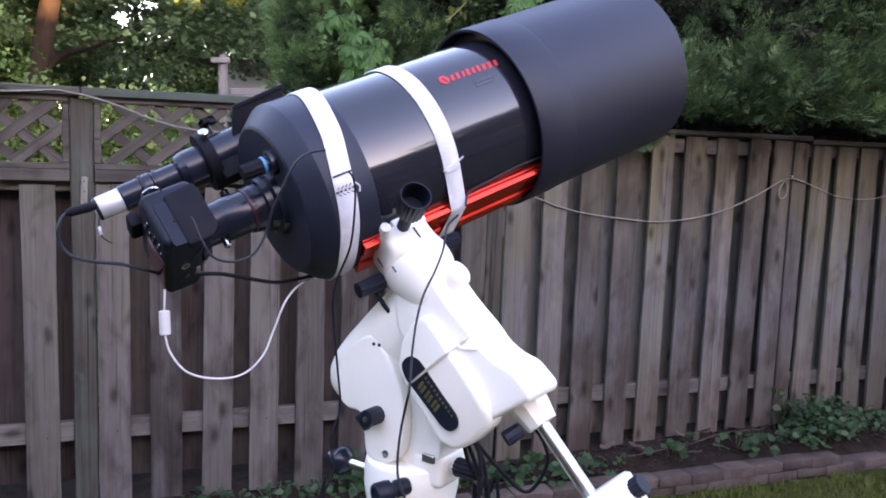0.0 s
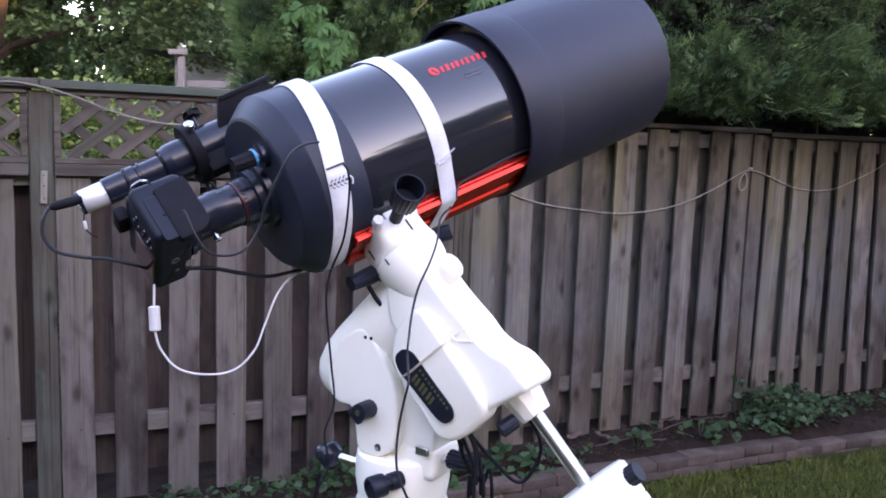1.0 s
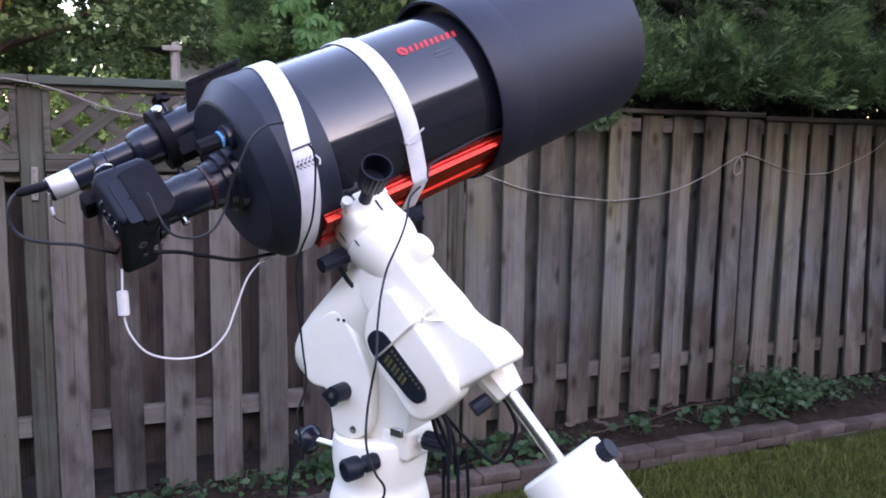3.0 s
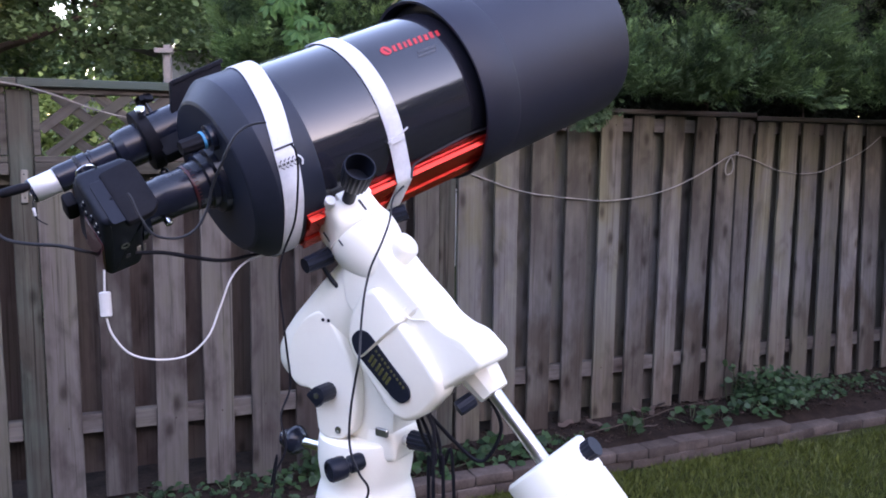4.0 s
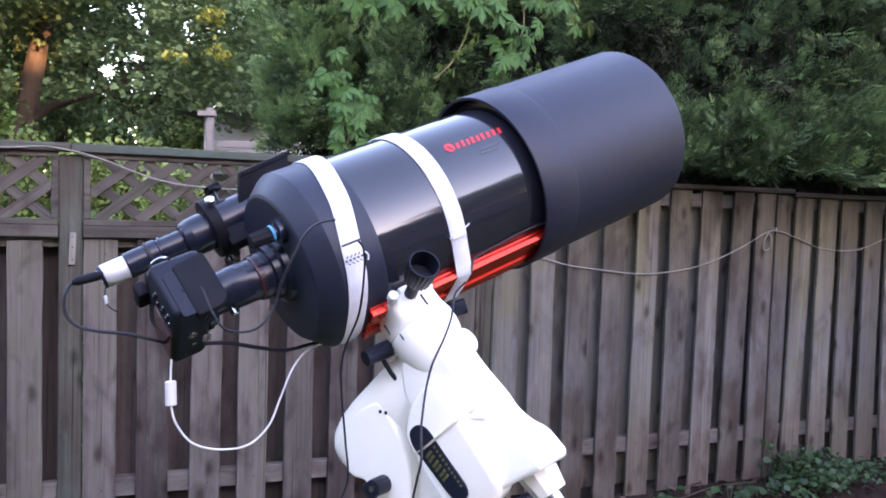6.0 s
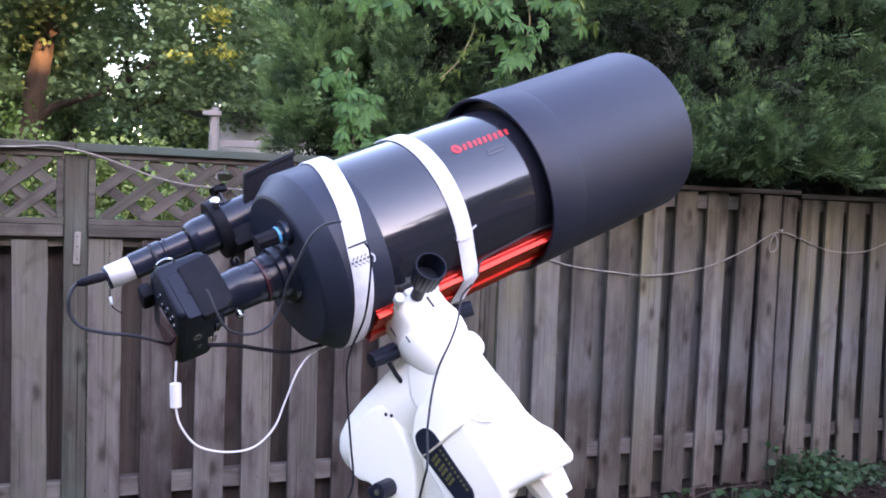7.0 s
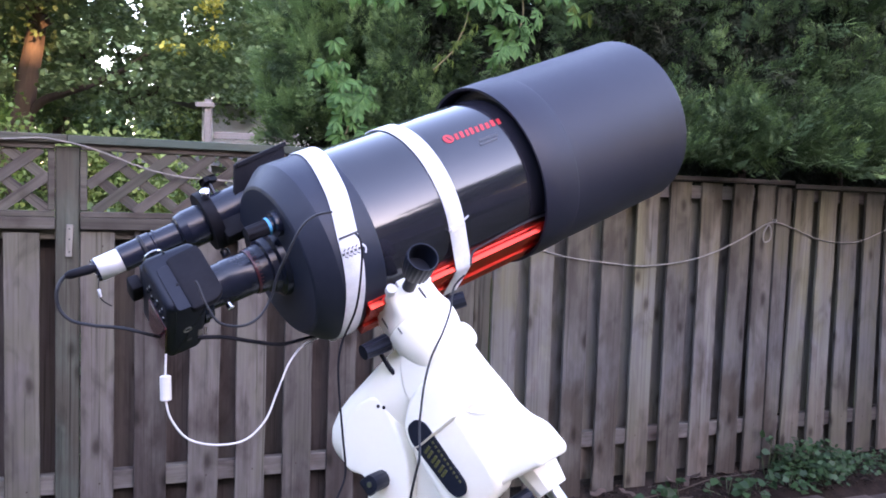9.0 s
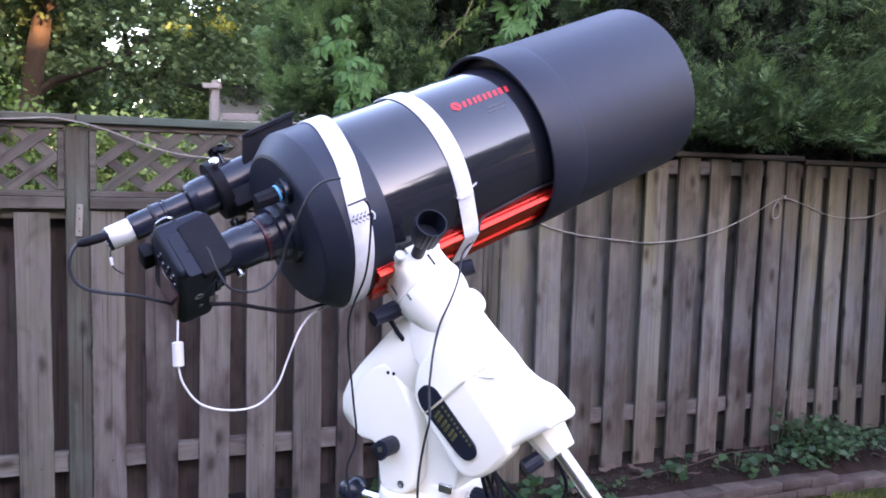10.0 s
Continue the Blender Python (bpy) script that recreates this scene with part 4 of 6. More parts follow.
for y0, z0 in ((-0.03, 0.024), (-0.03, 0.012), (-0.03, 0.0), (-0.03, -0.012), (-0.044, 0.018), (-0.044, -0.004), (-0.046, -0.018), (-0.03, -0.022)):
    ob = new("button", bme)
    ob.parent = dslr
    ob.matrix_basis = pose(-0.176, y0, z0, 0, -90, 0)
    ob = new("button_mark", white_bit)
    ob.parent = dslr
    ob.matrix_basis = pose(-0.1773, y0 - 0.0062, z0, 0, 0, 90)
part("card_door", prism(round_corners([(-0.166, -0.026), (-0.13, -0.026), (-0.13, 0.04), (-0.166, 0.04)], 0.006), -0.0722, -0.0702, 0.0006, 1, m=axes((0, 0, 0), (1, 0, 0), (0, 0, -1), (0, 1, 0))), BLACK_PLASTIC, dslr)
part("door_slot", box(0.022, 0.001, 0.003), BLACK_RUBBER, dslr, at=pose(-0.142, -0.0727, -0.006, 0, 8, 0))
part("strap_lug", sweep([(-0.172, -0.0695, 0.0445), (-0.168, -0.0745, 0.0475), (-0.158, -0.0775, 0.0485), (-0.15, -0.0745, 0.0475), (-0.146, -0.0695, 0.0445)], 0.0015, 8, 5), CHROME, dslr)
for dx, dy, sx, sy in ((-0.132, 0.024, 0.006, 0.018), (-0.122 - 0.002, 0.024, 0.003, 0.018), (-0.147, 0.03, 0.006, 0.008)):
    part("base_label", box(sx, sy, 0.0012, 0.0003, 1), GREY_PRINT if sy < 0.01 else PALE_WOOD, dslr, at=pose(dx, dy, -0.0345))
part("tripod_socket", lathe([(0.004, 0), (0.006, 0.0), (0.006, -0.0012), (0.004, -0.0012), (0.004, 0)], 20, caps=False), STEEL, dslr, at=pose(-0.15, 0.0, -0.034))

# ---- equatorial mount ----
mount = thing("equatorial_mount", BASE, "white enamelled equatorial mount with black knobs", "telescope mount")
TO_DEC = BASE.inverted() @ DEC
IN_PLANE = axes((0, 0, 0), (1, 0, 0), (0, 0, 1), (0, -1, 0))     # outline x, y -> x, z


def dec_part(name, bm, mat, label="", at=None, parent=None):
    return part(name, bm, mat, parent or mount, label, at=TO_DEC @ (at or Matrix.Identity(4)))


def shaft_part(name, bm, mat, label="", at=None, angle=40):
    return part(name, bm, mat, mount, label, at=BASE.inverted() @ SHAFT @ (at or Matrix.Identity(4)), angle=angle)


SAD = BASE.inverted() @ SCOPE

# saddle: a round foot that grows into a rounded block under the dovetail
bm = bmesh.new()
rings = []
for zz, mix, grow in ((-0.1745, 0.0, 0.965), (-0.173, 0.0, 1.0), (-0.170, 0.25, 1.0), (-0.165, 0.62, 1.0), (-0.159, 0.9, 1.0), (-0.152, 1.0, 1.0), (-0.137, 1.0, 0.995), (-0.133, 1.0, 0.98), (-0.1315, 1.0, 0.94)):
    ring = []
    for i in range(72):
        a = 2 * math.pi * i / 72
        c, s_ = math.cos(a), math.sin(a)
        k = (abs(c) ** 7 + abs(s_) ** 7) ** (-1 / 7)
        rx, ry = 0.130 + 0.0505 * c, -0.008 + 0.0505 * s_
        bx, by = 0.1245 + 0.0365 * k * c, -0.012 + 0.043 * k * s_
        cx, cy = 0.13 * (1 - mix) + 0.1245 * mix, -0.008 * (1 - mix) - 0.012 * mix
        px_, py_ = rx + (bx - rx) * mix, ry + (by - ry) * mix
        ring.append(bm.verts.new((cx + (px_ - cx) * grow, cy + (py_ - cy) * grow, zz)))
    rings.append(ring)
for a, b in zip(rings, rings[1:]):
    for i in range(72):
        bm.faces.new((a[i], a[(i + 1) % 72], b[(i + 1) % 72], b[i]))
bm.faces.new(rings[0])
bm.faces.new(rings[-1])
part("saddle", bm, MOUNT_WHITE, mount, "white rounded saddle block", at=SAD)
part("clamp_jaw", box(0.05, 0.014, 0.02, 0.003, 2), MOUNT_WHITE, mount, at=SAD @ pose(0.1355, -0.046, -0.131))
clampk = part("clamp_knob", ribbed(0.0195, 0.042, 20, 0.0014, 1.12, 0.88), BLACK_PLASTIC, mount, "hollow black ribbed clamp knob", at=SAD @ axes((0.121, -0.092, -0.138), (1, 0, 0), (0, 0, 1), (0, -1, 0)))
part("clamp_stem", lathe([(0.009, -0.042), (0.009, 0.002)], 20), BLACK_PLASTIC, clampk)
part("safety_screw", lathe([(0.004, 0), (0.004, 0.01), (0.0075, 0.011), (0.0075, 0.02), (0.0066, 0.021)], 24), KNOB_WHITE, mount, "white plastic safety screw", at=SAD @ axes((0.089, -0.053, -0.1365), (1, 0, 0), (0, 0, 1), (0, -1, 0)))
FOOT = SAD @ axes((0.130, -0.008, 0.0), (1, 0, 0), (0, -1, 0), (0, 0, -1))
part("dec_head", lathe([(0.042, 0.172), (0.0488, 0.174), (0.0502, 0.176), (0.0502, 0.188), (0.0488, 0.2), (0.0445, 0.214), (0.038, 0.232), (0.03, 0.25)], 72), MOUNT_WHITE, mount, at=FOOT)
for x, y, z, l, turn in ((0.1335, -0.0552, -0.1545, 0.019, 0), (0.0878, 0.0, -0.1545, 0.022, 90), (0.0845, -0.0325, -0.1815, 0.01, 60)):
    part("index_mark", box(0.003, 0.002, l, 0.0004, 1), STITCH, mount, at=SAD @ pose(x, y, z, 0, 0, turn))
housing = [(0.0213, 0.193), (0.019, 0.245), (0.0205, 0.275), (0.0255, 0.318), (0.0245, 0.34), (0.0319, 0.366), (0.0453, 0.386), (0.0485, 0.424), (0.041, 0.4315), (-0.0003, 0.424), (-0.06, 0.417), (-0.075, 0.4), (-0.075, 0.24), (-0.05, 0.2)]
dec_part("dec_housing", prism(round_corners(housing, 0.012, 4), -0.064, 0.016, 0.0065, 4, m=IN_PLANE), MOUNT_WHITE, "white cast declination housing")
cover = [(-0.034, 0.252), (-0.0095, 0.2575), (-0.0092, 0.323), (-0.0084, 0.385), (-0.0135, 0.411), (-0.03, 0.427), (-0.075, 0.43), (-0.1005, 0.423), (-0.1055, 0.40), (-0.103, 0.31), (-0.098, 0.285), (-0.07, 0.262)]
bm = prism(round_corners(cover, 0.012, 5), -0.0795, -0.03, 0.0075, 4, m=IN_PLANE)
for v in bm.verts:
    if v.co.y > 0.05:
        v.co.y -= 0.55 * max(0.0, v.co.z - 0.406)
dec_part("motor_cover", bm, MOUNT_WHITE, "white rounded motor cover")
# seam beside the cover
dec_part("seam", sweep([(-0.004, 0.0628, 0.262), (-0.0045, 0.0628, 0.33), (-0.004, 0.0628, 0.385), (-0.009, 0.0615, 0.408)], 0.0012, 6, 6), STITCH)
plate_o = [(-0.088, 0.2855), (-0.069, 0.2845), (-0.058, 0.297), (-0.0555, 0.393), (-0.064, 0.4035), (-0.081, 0.4015), (-0.087, 0.388), (-0.0955, 0.303)]
plate = dec_part("name_plate", prism(round_corners(plate_o, 0.008, 4), -0.0805, -0.077, 0.001, 1, m=IN_PLANE), BLACK_PLASTIC, "glossy black name plate")
# lettering on the plate: large letters beside a row of small ones
for k, z0 in enumerate((0.331, 0.3465, 0.362)):
    for dz in (-0.0035, 0.0035):
        dec_part("lettering_bar", box(0.013, 0.0012, 0.0042, 0.0004, 1), OLIVE_PRINT, at=pose(-0.0785 + 0.0012 * k, 0.0808, z0 + dz, 0, 12, 0))
for k in range(10):
    dec_part("lettering_bar", box(0.0034, 0.001, 0.0036, 0.0003, 1), OLIVE_PRINT, at=pose(-0.0645 + 0.0003 * k, 0.0808, 0.325 + 0.0068 * k))
shaft_part("shaft_collar", lathe([(0.029, 0.41), (0.0275, 0.43), (0.0225, 0.4565), (0.0213, 0.459), (0.0125, 0.4595)], 10), MOUNT_WHITE, angle=20)
shaft_part("counterweight_shaft", lathe([(0.0098, 0.45), (0.01, 0.452), (0.01, 0.745), (0.009, 0.747)], 40), STEEL, "polished steel shaft")
dec_part("shaft_knob", ribbed(0.011, 0.026, 10, 0.001, 1.0), BLACK_PLASTIC, at=axes((-0.02, 0.022, 0.449), (0, 0, 1), (0.707, 0.707, 0), (-0.707, 0.707, 0)))
shaft_part("stop_screw", ribbed(0.016, 0.014, 12, 0.001, 1.0), BLACK_PLASTIC, at=pose(0, 0, 0.747))
ra_m = axes((0, 0, 0.232), (0, 1, 0), (0, 0, 1), (1, 0, 0))
dec_part("polar_housing", lathe([(0.0, -0.268), (0.018, -0.267), (0.034, -0.26), (0.044, -0.245), (0.052, -0.22), (0.056, -0.19), (0.0595, -0.12), (0.061, -0.05), (0.055, -0.02)], 72, m=ra_m), MOUNT_WHITE, "white polar axis housing")
dec_part("polar_cap", lathe([(0.0205, 0.0), (0.0205, 0.022), (0.0195, 0.028), (0.0165, 0.032), (0.009, 0.0345), (0.0, 0.035)], 48, m=axes((0.012, 0.026, 0.231), (0, 1, 0), (0, 0, 1), (1, 0, 0))), MOUNT_WHITE)
weight = thing("counterweight", SHAFT, "white cylindrical counterweight clamped on the steel shaft", "counterweight")
part("body", lathe([(0.0, 0.567), (0.055, 0.567), (0.06, 0.571), (0.06, 0.6145), (0.0588, 0.6155), (0.0588, 0.6175), (0.06, 0.6185), (0.06, 0.665), (0.055, 0.671), (0.0, 0.671)], 72), MOUNT_WHITE, weight)
part("clamp_knob", ribbed(0.0135, 0.017, 14, 0.0012, 1.0), BLACK_PLASTIC, weight, at=axes((0.058, 0.0, 0.59), (0, 1, 0), (0, 0, 1), (1, 0, 0)))

# side plates, pedestal and knobs
cheek = [(0.06, -0.243), (0.0842, -0.259), (0.1098, -0.2976), (0.1225, -0.3281), (0.1255, -0.3688), (0.1206, -0.4071), (0.1002, -0.4252), (0.0742, -0.4283), (0.0583, -0.4207), (0.0529, -0.392), (0.0454, -0.363), (0.0204, -0.3597), (0.004, -0.345), (0.0015, -0.3072), (0.0207, -0.268)]
cheek = [tuple(q) for q in smooth_outline(cheek, 4)]
for lo, hi in ((0.036, 0.06), (-0.06, -0.036)):
    part("side_plate", prism(cheek, lo, hi, 0.005, 3, m=IN_PLANE), MOUNT_WHITE, mount)
part("pivot_block", prism(round_corners([(0.06, -0.26), (0.18, -0.33), (0.172, -0.44), (0.055, -0.44)], 0.02), -0.036, 0.036, 0.006, 2, m=IN_PLANE), MOUNT_WHITE, mount)
ped = Matrix.Translation((0.1, 0, 0))
part("azimuth_base", lathe([(0.05, -0.428), (0.064, -0.429), (0.069, -0.433), (0.071, -0.445), (0.071, -0.47), (0.068, -0.49), (0.066, -0.503), (0.069, -0.508), (0.0745, -0.53), (0.0775, -0.55), (0.078, -0.565), (0.07, -0.566)], 72), MOUNT_WHITE, mount, at=ped)
part("yoke", box(0.055, 0.075, 0.05, 0.01, 3), MOUNT_WHITE, mount, at=pose(0.15, 0.0, -0.43))
part("lever_knob", ribbed(0.0135, 0.03, 12, 0.0005, 0.95), BLACK_PLASTIC, mount, at=axes((0.08, -0.058, -0.357), (1, 0, 0), (0, 0, 1), (0, -1, 0)))
part("knob_lever", box(0.026, 0.012, 0.011, 0.003, 2), BLACK_PLASTIC, mount, at=pose(0.072, -0.082, -0.364, 0, 40, 0))
part("knob_cap", lathe([(0.004, 0), (0.004, 0.002), (0.0, 0.0025)], 16), STEEL, mount, at=axes((0.08, -0.0885, -0.357), (1, 0, 0), (0, 0, 1), (0, -1, 0)))
part("pivot_screw", lathe([(0.0055, 0), (0.0055, 0.0012), (0.003, 0.0012), (0.003, 0.0002), (0.0, 0.0002)], 24), STEEL, mount, at=axes((0.096, -0.0602, -0.412), (1, 0, 0), (0, 0, 1), (0, -1, 0)))
for hx in (0.071, 0.081):
    part("screw_hole", lathe([(0.0026, 0), (0.0026, 0.0008), (0.0, 0.0008)], 16), BLACK_RUBBER, mount, at=axes((hx - 0.002, -0.0602, -0.2545), (1, 0, 0), (0, 0, 1), (0, -1, 0)))
for side in (-1, 1):
    part("adjuster_pin", lathe([(0.0075, 0), (0.0075, 0.056 if side < 0 else 0.034)], 24), CHROME, mount, at=axes((0.1 + side * 0.06, -0.012, -0.468 if side < 0 else -0.425), (0, 1, 0), (0, 0, side), (side, 0, 0)))
    knob_shape = lathe([(0.009, 0), (0.0125, 0.002), (0.0215, 0.011), (0.0235, 0.016), (0.0225, 0.02), (0.0155, 0.032), (0.0135, 0.04), (0.0, 0.041)], 40) if side < 0 else ribbed(0.0145, 0.034, 12, 0.0018, 0.85)
    part("adjuster_knob", knob_shape, BLACK_METAL if side < 0 else BLACK_PLASTIC, mount, at=axes((-0.01 if side < 0 else 0.188, -0.012, -0.468 if side < 0 else -0.422), (0, 1, 0), (0, 0, side), (side, 0, 0)))
part("lock_knob", lathe([(0.011, 0), (0.0125, 0.004), (0.0125, 0.02), (0.0105, 0.022), (0.0105, 0.026), (0.0155, 0.029), (0.0165, 0.034), (0.0165, 0.05), (0.0145, 0.053), (0.011, 0.0535), (0.0105, 0.051), (0.0, 0.051)], 40), BLACK_PLASTIC, mount, at=aim((0.137, -0.058, -0.449), (-0.4, -0.9, -0.1)))
part("latch_bar", box(0.02, 0.006, 0.012, 0.001, 1), STEEL, mount, at=pose(0.165, -0.05, -0.405))
# polar-axis clamps
dec_part("clutch_knob", ribbed(0.0138, 0.042, 8, 0.0022, 0.82), BLACK_PLASTIC, at=aim((-0.05, 0.062, 0.1735), (-0.4, 0.92, 0.0)))
dec_part("clutch_stem", sweep([(-0.075, 0.055, 0.212), (-0.073, 0.06, 0.2), (-0.064, 0.07, 0.176)], 0.0035, 8, 3), BLACK_METAL)
dec_part("clutch_knob", ribbed(0.0115, 0.03, 10, 0.0012, 1.0), BLACK_PLASTIC, at=aim((0.012, -0.02, 0.166), (0.8, -0.55, 0.3)))

# tripod
tripod = thing("tripod", BASE, "white-headed telescope tripod with metal legs on the lawn", "tripod")
part("head", lathe([(0.07, -0.566), (0.088, -0.57), (0.09, -0.576), (0.09, -0.61), (0.08, -0.62), (0.03, -0.622)], 72), MOUNT_WHITE, tripod, at=ped)
for k in range(3):
    a = radians(120 * k + 75)
    c, s_ = math.cos(a), math.sin(a)
    leg = part("leg", sweep([(0.103 + 0.07 * c, 0.07 * s_, -0.59), (0.103 + 0.24 * c, 0.24 * s_, -1.15), (0.103 + 0.43 * c, 0.43 * s_, -1.765)], 0.02, 16, 3), MOUNT_WHITE, tripod)
    part("rubber_foot", lathe([(0.024, -0.002), (0.024, 0.03), (0.02, 0.034)], 20), BLACK_RUBBER, leg, at=Matrix.Translation((0.103 + 0.432 * c, 0.432 * s_, -1.781)))

# ---- cables ----
def cable(name, pts, r, mat, label, category="cable", sides=8):
    o = Vector(pts[0])
    ob = thing(name, Matrix.Translation(o), label, category)
    part("lead", sweep([Vector(p) - o for p in pts], r, sides, 8), mat, ob)
    return ob


lead = cable("guide_cable", [(-0.458, 1.094, 1.717), (-0.472, 1.089, 1.713), (-0.492, 1.084, 1.706), (-0.497, 1.072, 1.690), (-0.495, 1.071, 1.668), (-0.479, 1.070, 1.651), (-0.448, 1.069, 1.645), (-0.411, 1.069, 1.643), (-0.377, 1.074, 1.635), (-0.365, 1.108, 1.625), (-0.336, 1.128, 1.622)], 0.0024, GREY_CABLE, "dark grey lead looping from the guide camera")
part("boot", lathe([(0.0035, 0.0), (0.006, 0.006), (0.0065, 0.03), (0.0045, 0.04)], 16), BLACK_RUBBER, lead, at=aim(Vector((-0.4919, 1.0835, 1.7064)) - lead.matrix_basis.translation, (0.0341, 0.0107, 0.0108)) @ Matrix.Diagonal((1, 1, 1, 1)))
lead = cable("data_cable", [(-0.350, 1.057, 1.614), (-0.350, 1.056, 1.599), (-0.350, 1.055, 1.573), (-0.348, 1.053, 1.553), (-0.340, 1.052, 1.529), (-0.319, 1.055, 1.504), (-0.286, 1.069, 1.493), (-0.254, 1.089, 1.495), (-0.230, 1.101, 1.519), (-0.218, 1.113, 1.553), (-0.203, 1.126, 1.595), (-0.190, 1.187, 1.610), (-0.164, 1.268, 1.610)], 0.0014, WHITE_CABLE, "white data lead hanging from the reflex camera")
part("ferrite", lathe([(0.0055, 0.0), (0.0072, 0.0012), (0.0072, 0.031), (0.0055, 0.0322)], 20), WHITE_CABLE, lead, "white moulded ferrite bead", at=aim(Vector((-0.3500, 1.0555, 1.5859)) - lead.matrix_basis.translation, (0.0020, -0.0021, -0.0320)))
cable("power_cable", [(-0.310, 1.059, 1.636), (-0.281, 1.079, 1.634), (-0.250, 1.108, 1.624), (-0.219, 1.148, 1.614), (-0.189, 1.208, 1.614), (-0.166, 1.287, 1.608)], 0.0027, BLACK_RUBBER, "black lead running from the reflex camera behind the tube")
cable("shutter_cable", [(-0.295, 0.994, 1.717), (-0.290, 0.992, 1.711), (-0.279, 0.987, 1.690), (-0.264, 0.991, 1.668), (-0.242, 1.010, 1.662), (-0.223, 1.021, 1.672), (-0.210, 1.028, 1.697), (-0.203, 1.024, 1.722), (-0.190, 1.016, 1.750), (-0.174, 1.018, 1.784), (-0.159, 1.030, 1.799), (-0.140, 1.045, 1.804)], 0.0017, GREY_CABLE, "dark grey lead from reflex camera up to the strap")
cable("dew_cable", [(-0.110, 1.053, 1.777), (-0.103, 1.047, 1.767), (-0.102, 1.056, 1.738), (-0.110, 1.082, 1.679), (-0.127, 1.089, 1.634), (-0.132, 1.087, 1.605), (-0.130, 1.084, 1.568), (-0.123, 1.080, 1.508), (-0.118, 1.077, 1.456), (-0.128, 1.060, 1.420), (-0.121, 1.054, 1.379), (-0.133, 1.051, 1.349), (-0.140, 1.048, 1.330), (-0.138, 1.046, 1.317), (-0.25, 1.1, 0.6), (-0.3, 1.0, 0.004)], 0.0015, BLACK_RUBBER, "thin black lead hanging from the strap to the lawn")
cable("control_cable", [(0.031, 1.125, 1.722), (0.017, 1.114, 1.706), (0.013, 1.092, 1.678), (0.004, 1.070, 1.652), (-0.010, 1.058, 1.620), (-0.017, 1.046, 1.589), (-0.020, 1.034, 1.559), (-0.021, 1.027, 1.539), (-0.018, 0.956, 1.525), (-0.022, 0.958, 1.503), (-0.028, 0.963, 1.466), (-0.030, 0.959, 1.432), (-0.027, 0.955, 1.409), (-0.017, 0.952, 1.385), (-0.007, 0.958, 1.357), (-0.035, 1.0, 1.28), (-0.02, 1.0, 1.1), (0.0, 0.98, 0.6), (0.05, 0.95, 0.004)], 0.0015, GREY_CABLE, "dark grey control lead running down over the mount")
cable("heater_cable", [SCOPE @ Vector(p) for p in ((0.425, -0.044, -0.1225), (0.36, -0.05, -0.1205), (0.3, -0.047, -0.122), (0.262, -0.045, -0.124), (0.243, -0.047, -0.129), (0.228, -0.049, -0.145))], 0.0018, GREY_CABLE, "thin dark grey heater lead lying above the dovetail bar")
cable("mount_cable", [(0.062, 1.077, 1.424), (0.074, 1.073, 1.398), (0.077, 1.066, 1.353), (0.075, 1.061, 1.311), (0.095, 1.091, 0.6), (0.125, 1.161, 0.004)], 0.0027, BLACK_RUBBER, "black lead hanging in a bundle under the mount")
cable("mount_cable", [(0.066, 1.086, 1.421), (0.082, 1.080, 1.379), (0.085, 1.074, 1.334), (0.089, 1.069, 1.303), (0.109, 1.099, 0.6), (0.169, 1.169, 0.004)], 0.0027, BLACK_RUBBER, "black lead hanging in a bundle under the mount")
cable("mount_cable", [(0.055, 1.095, 1.414), (0.073, 1.089, 1.368), (0.072, 1.083, 1.329), (0.069, 1.079, 1.298), (0.089, 1.109, 0.6), (0.179, 1.179, 0.004)], 0.0027, BLACK_RUBBER, "black lead hanging in a bundle under the mount")
cable("mount_cable", [(0.059, 1.106, 1.418), (0.103, 1.108, 1.369), (0.137, 1.113, 1.337), (0.156, 1.114, 1.346), (0.170, 1.109, 1.386), (0.154, 1.085, 1.430), (0.137, 1.068, 1.449)], 0.0027, BLACK_RUBBER, "black lead hanging in a bundle under the mount")
cable("mount_cable", [(0.051, 1.085, 1.413), (0.063, 1.099, 1.371), (0.089, 1.114, 1.333), (0.105, 1.108, 1.294), (0.125, 1.138, 0.6), (0.275, 1.208, 0.004)], 0.0027, BLACK_RUBBER, "black lead hanging in a bundle under the mount")
tie = thing("cable_tie", Matrix.Translation((0, 0, 0)), "white ribbon tied round the motor cover", "ribbon")
TIE = lambda pts: [DEC @ Vector(p) for p in pts]
part("band", sweep(TIE([(-0.0955, 0.0805, 0.314), (-0.083, 0.0815, 0.317), (-0.0424, 0.0815, 0.3177), (-0.0115, 0.081, 0.3185), (-0.003, 0.066, 0.3175), (0.011, 0.0655, 0.318), (0.0255, 0.058, 0.316)]), 0.0032, 6, 8, flat=0.22), MOUNT_WHITE, tie)
part("bow", sweep(TIE([(-0.0005, 0.067, 0.316), (0.003, 0.07, 0.323), (0.009, 0.067, 0.329), (0.019, 0.066, 0.337)]), 0.0013, 6, 6), MOUNT_WHITE, tie)
part("bow", sweep(TIE([(-0.0005, 0.067, 0.316), (0.001, 0.07, 0.309), (0.007, 0.067, 0.307)]), 0.0013, 6, 6), MOUNT_WHITE, tie)
tag = cable("tag_wire", [(-0.4545, 1.1025, 1.7037), (-0.4556, 1.1015, 1.696), (-0.4552, 1.1011, 1.6886), (-0.4525, 1.1004, 1.6773), (-0.4469, 1.1001, 1.6715), (-0.4369, 1.0998, 1.6666)], 0.0008, BLACK_RUBBER, "thin black wire with a silver crimp hanging from guide camera")
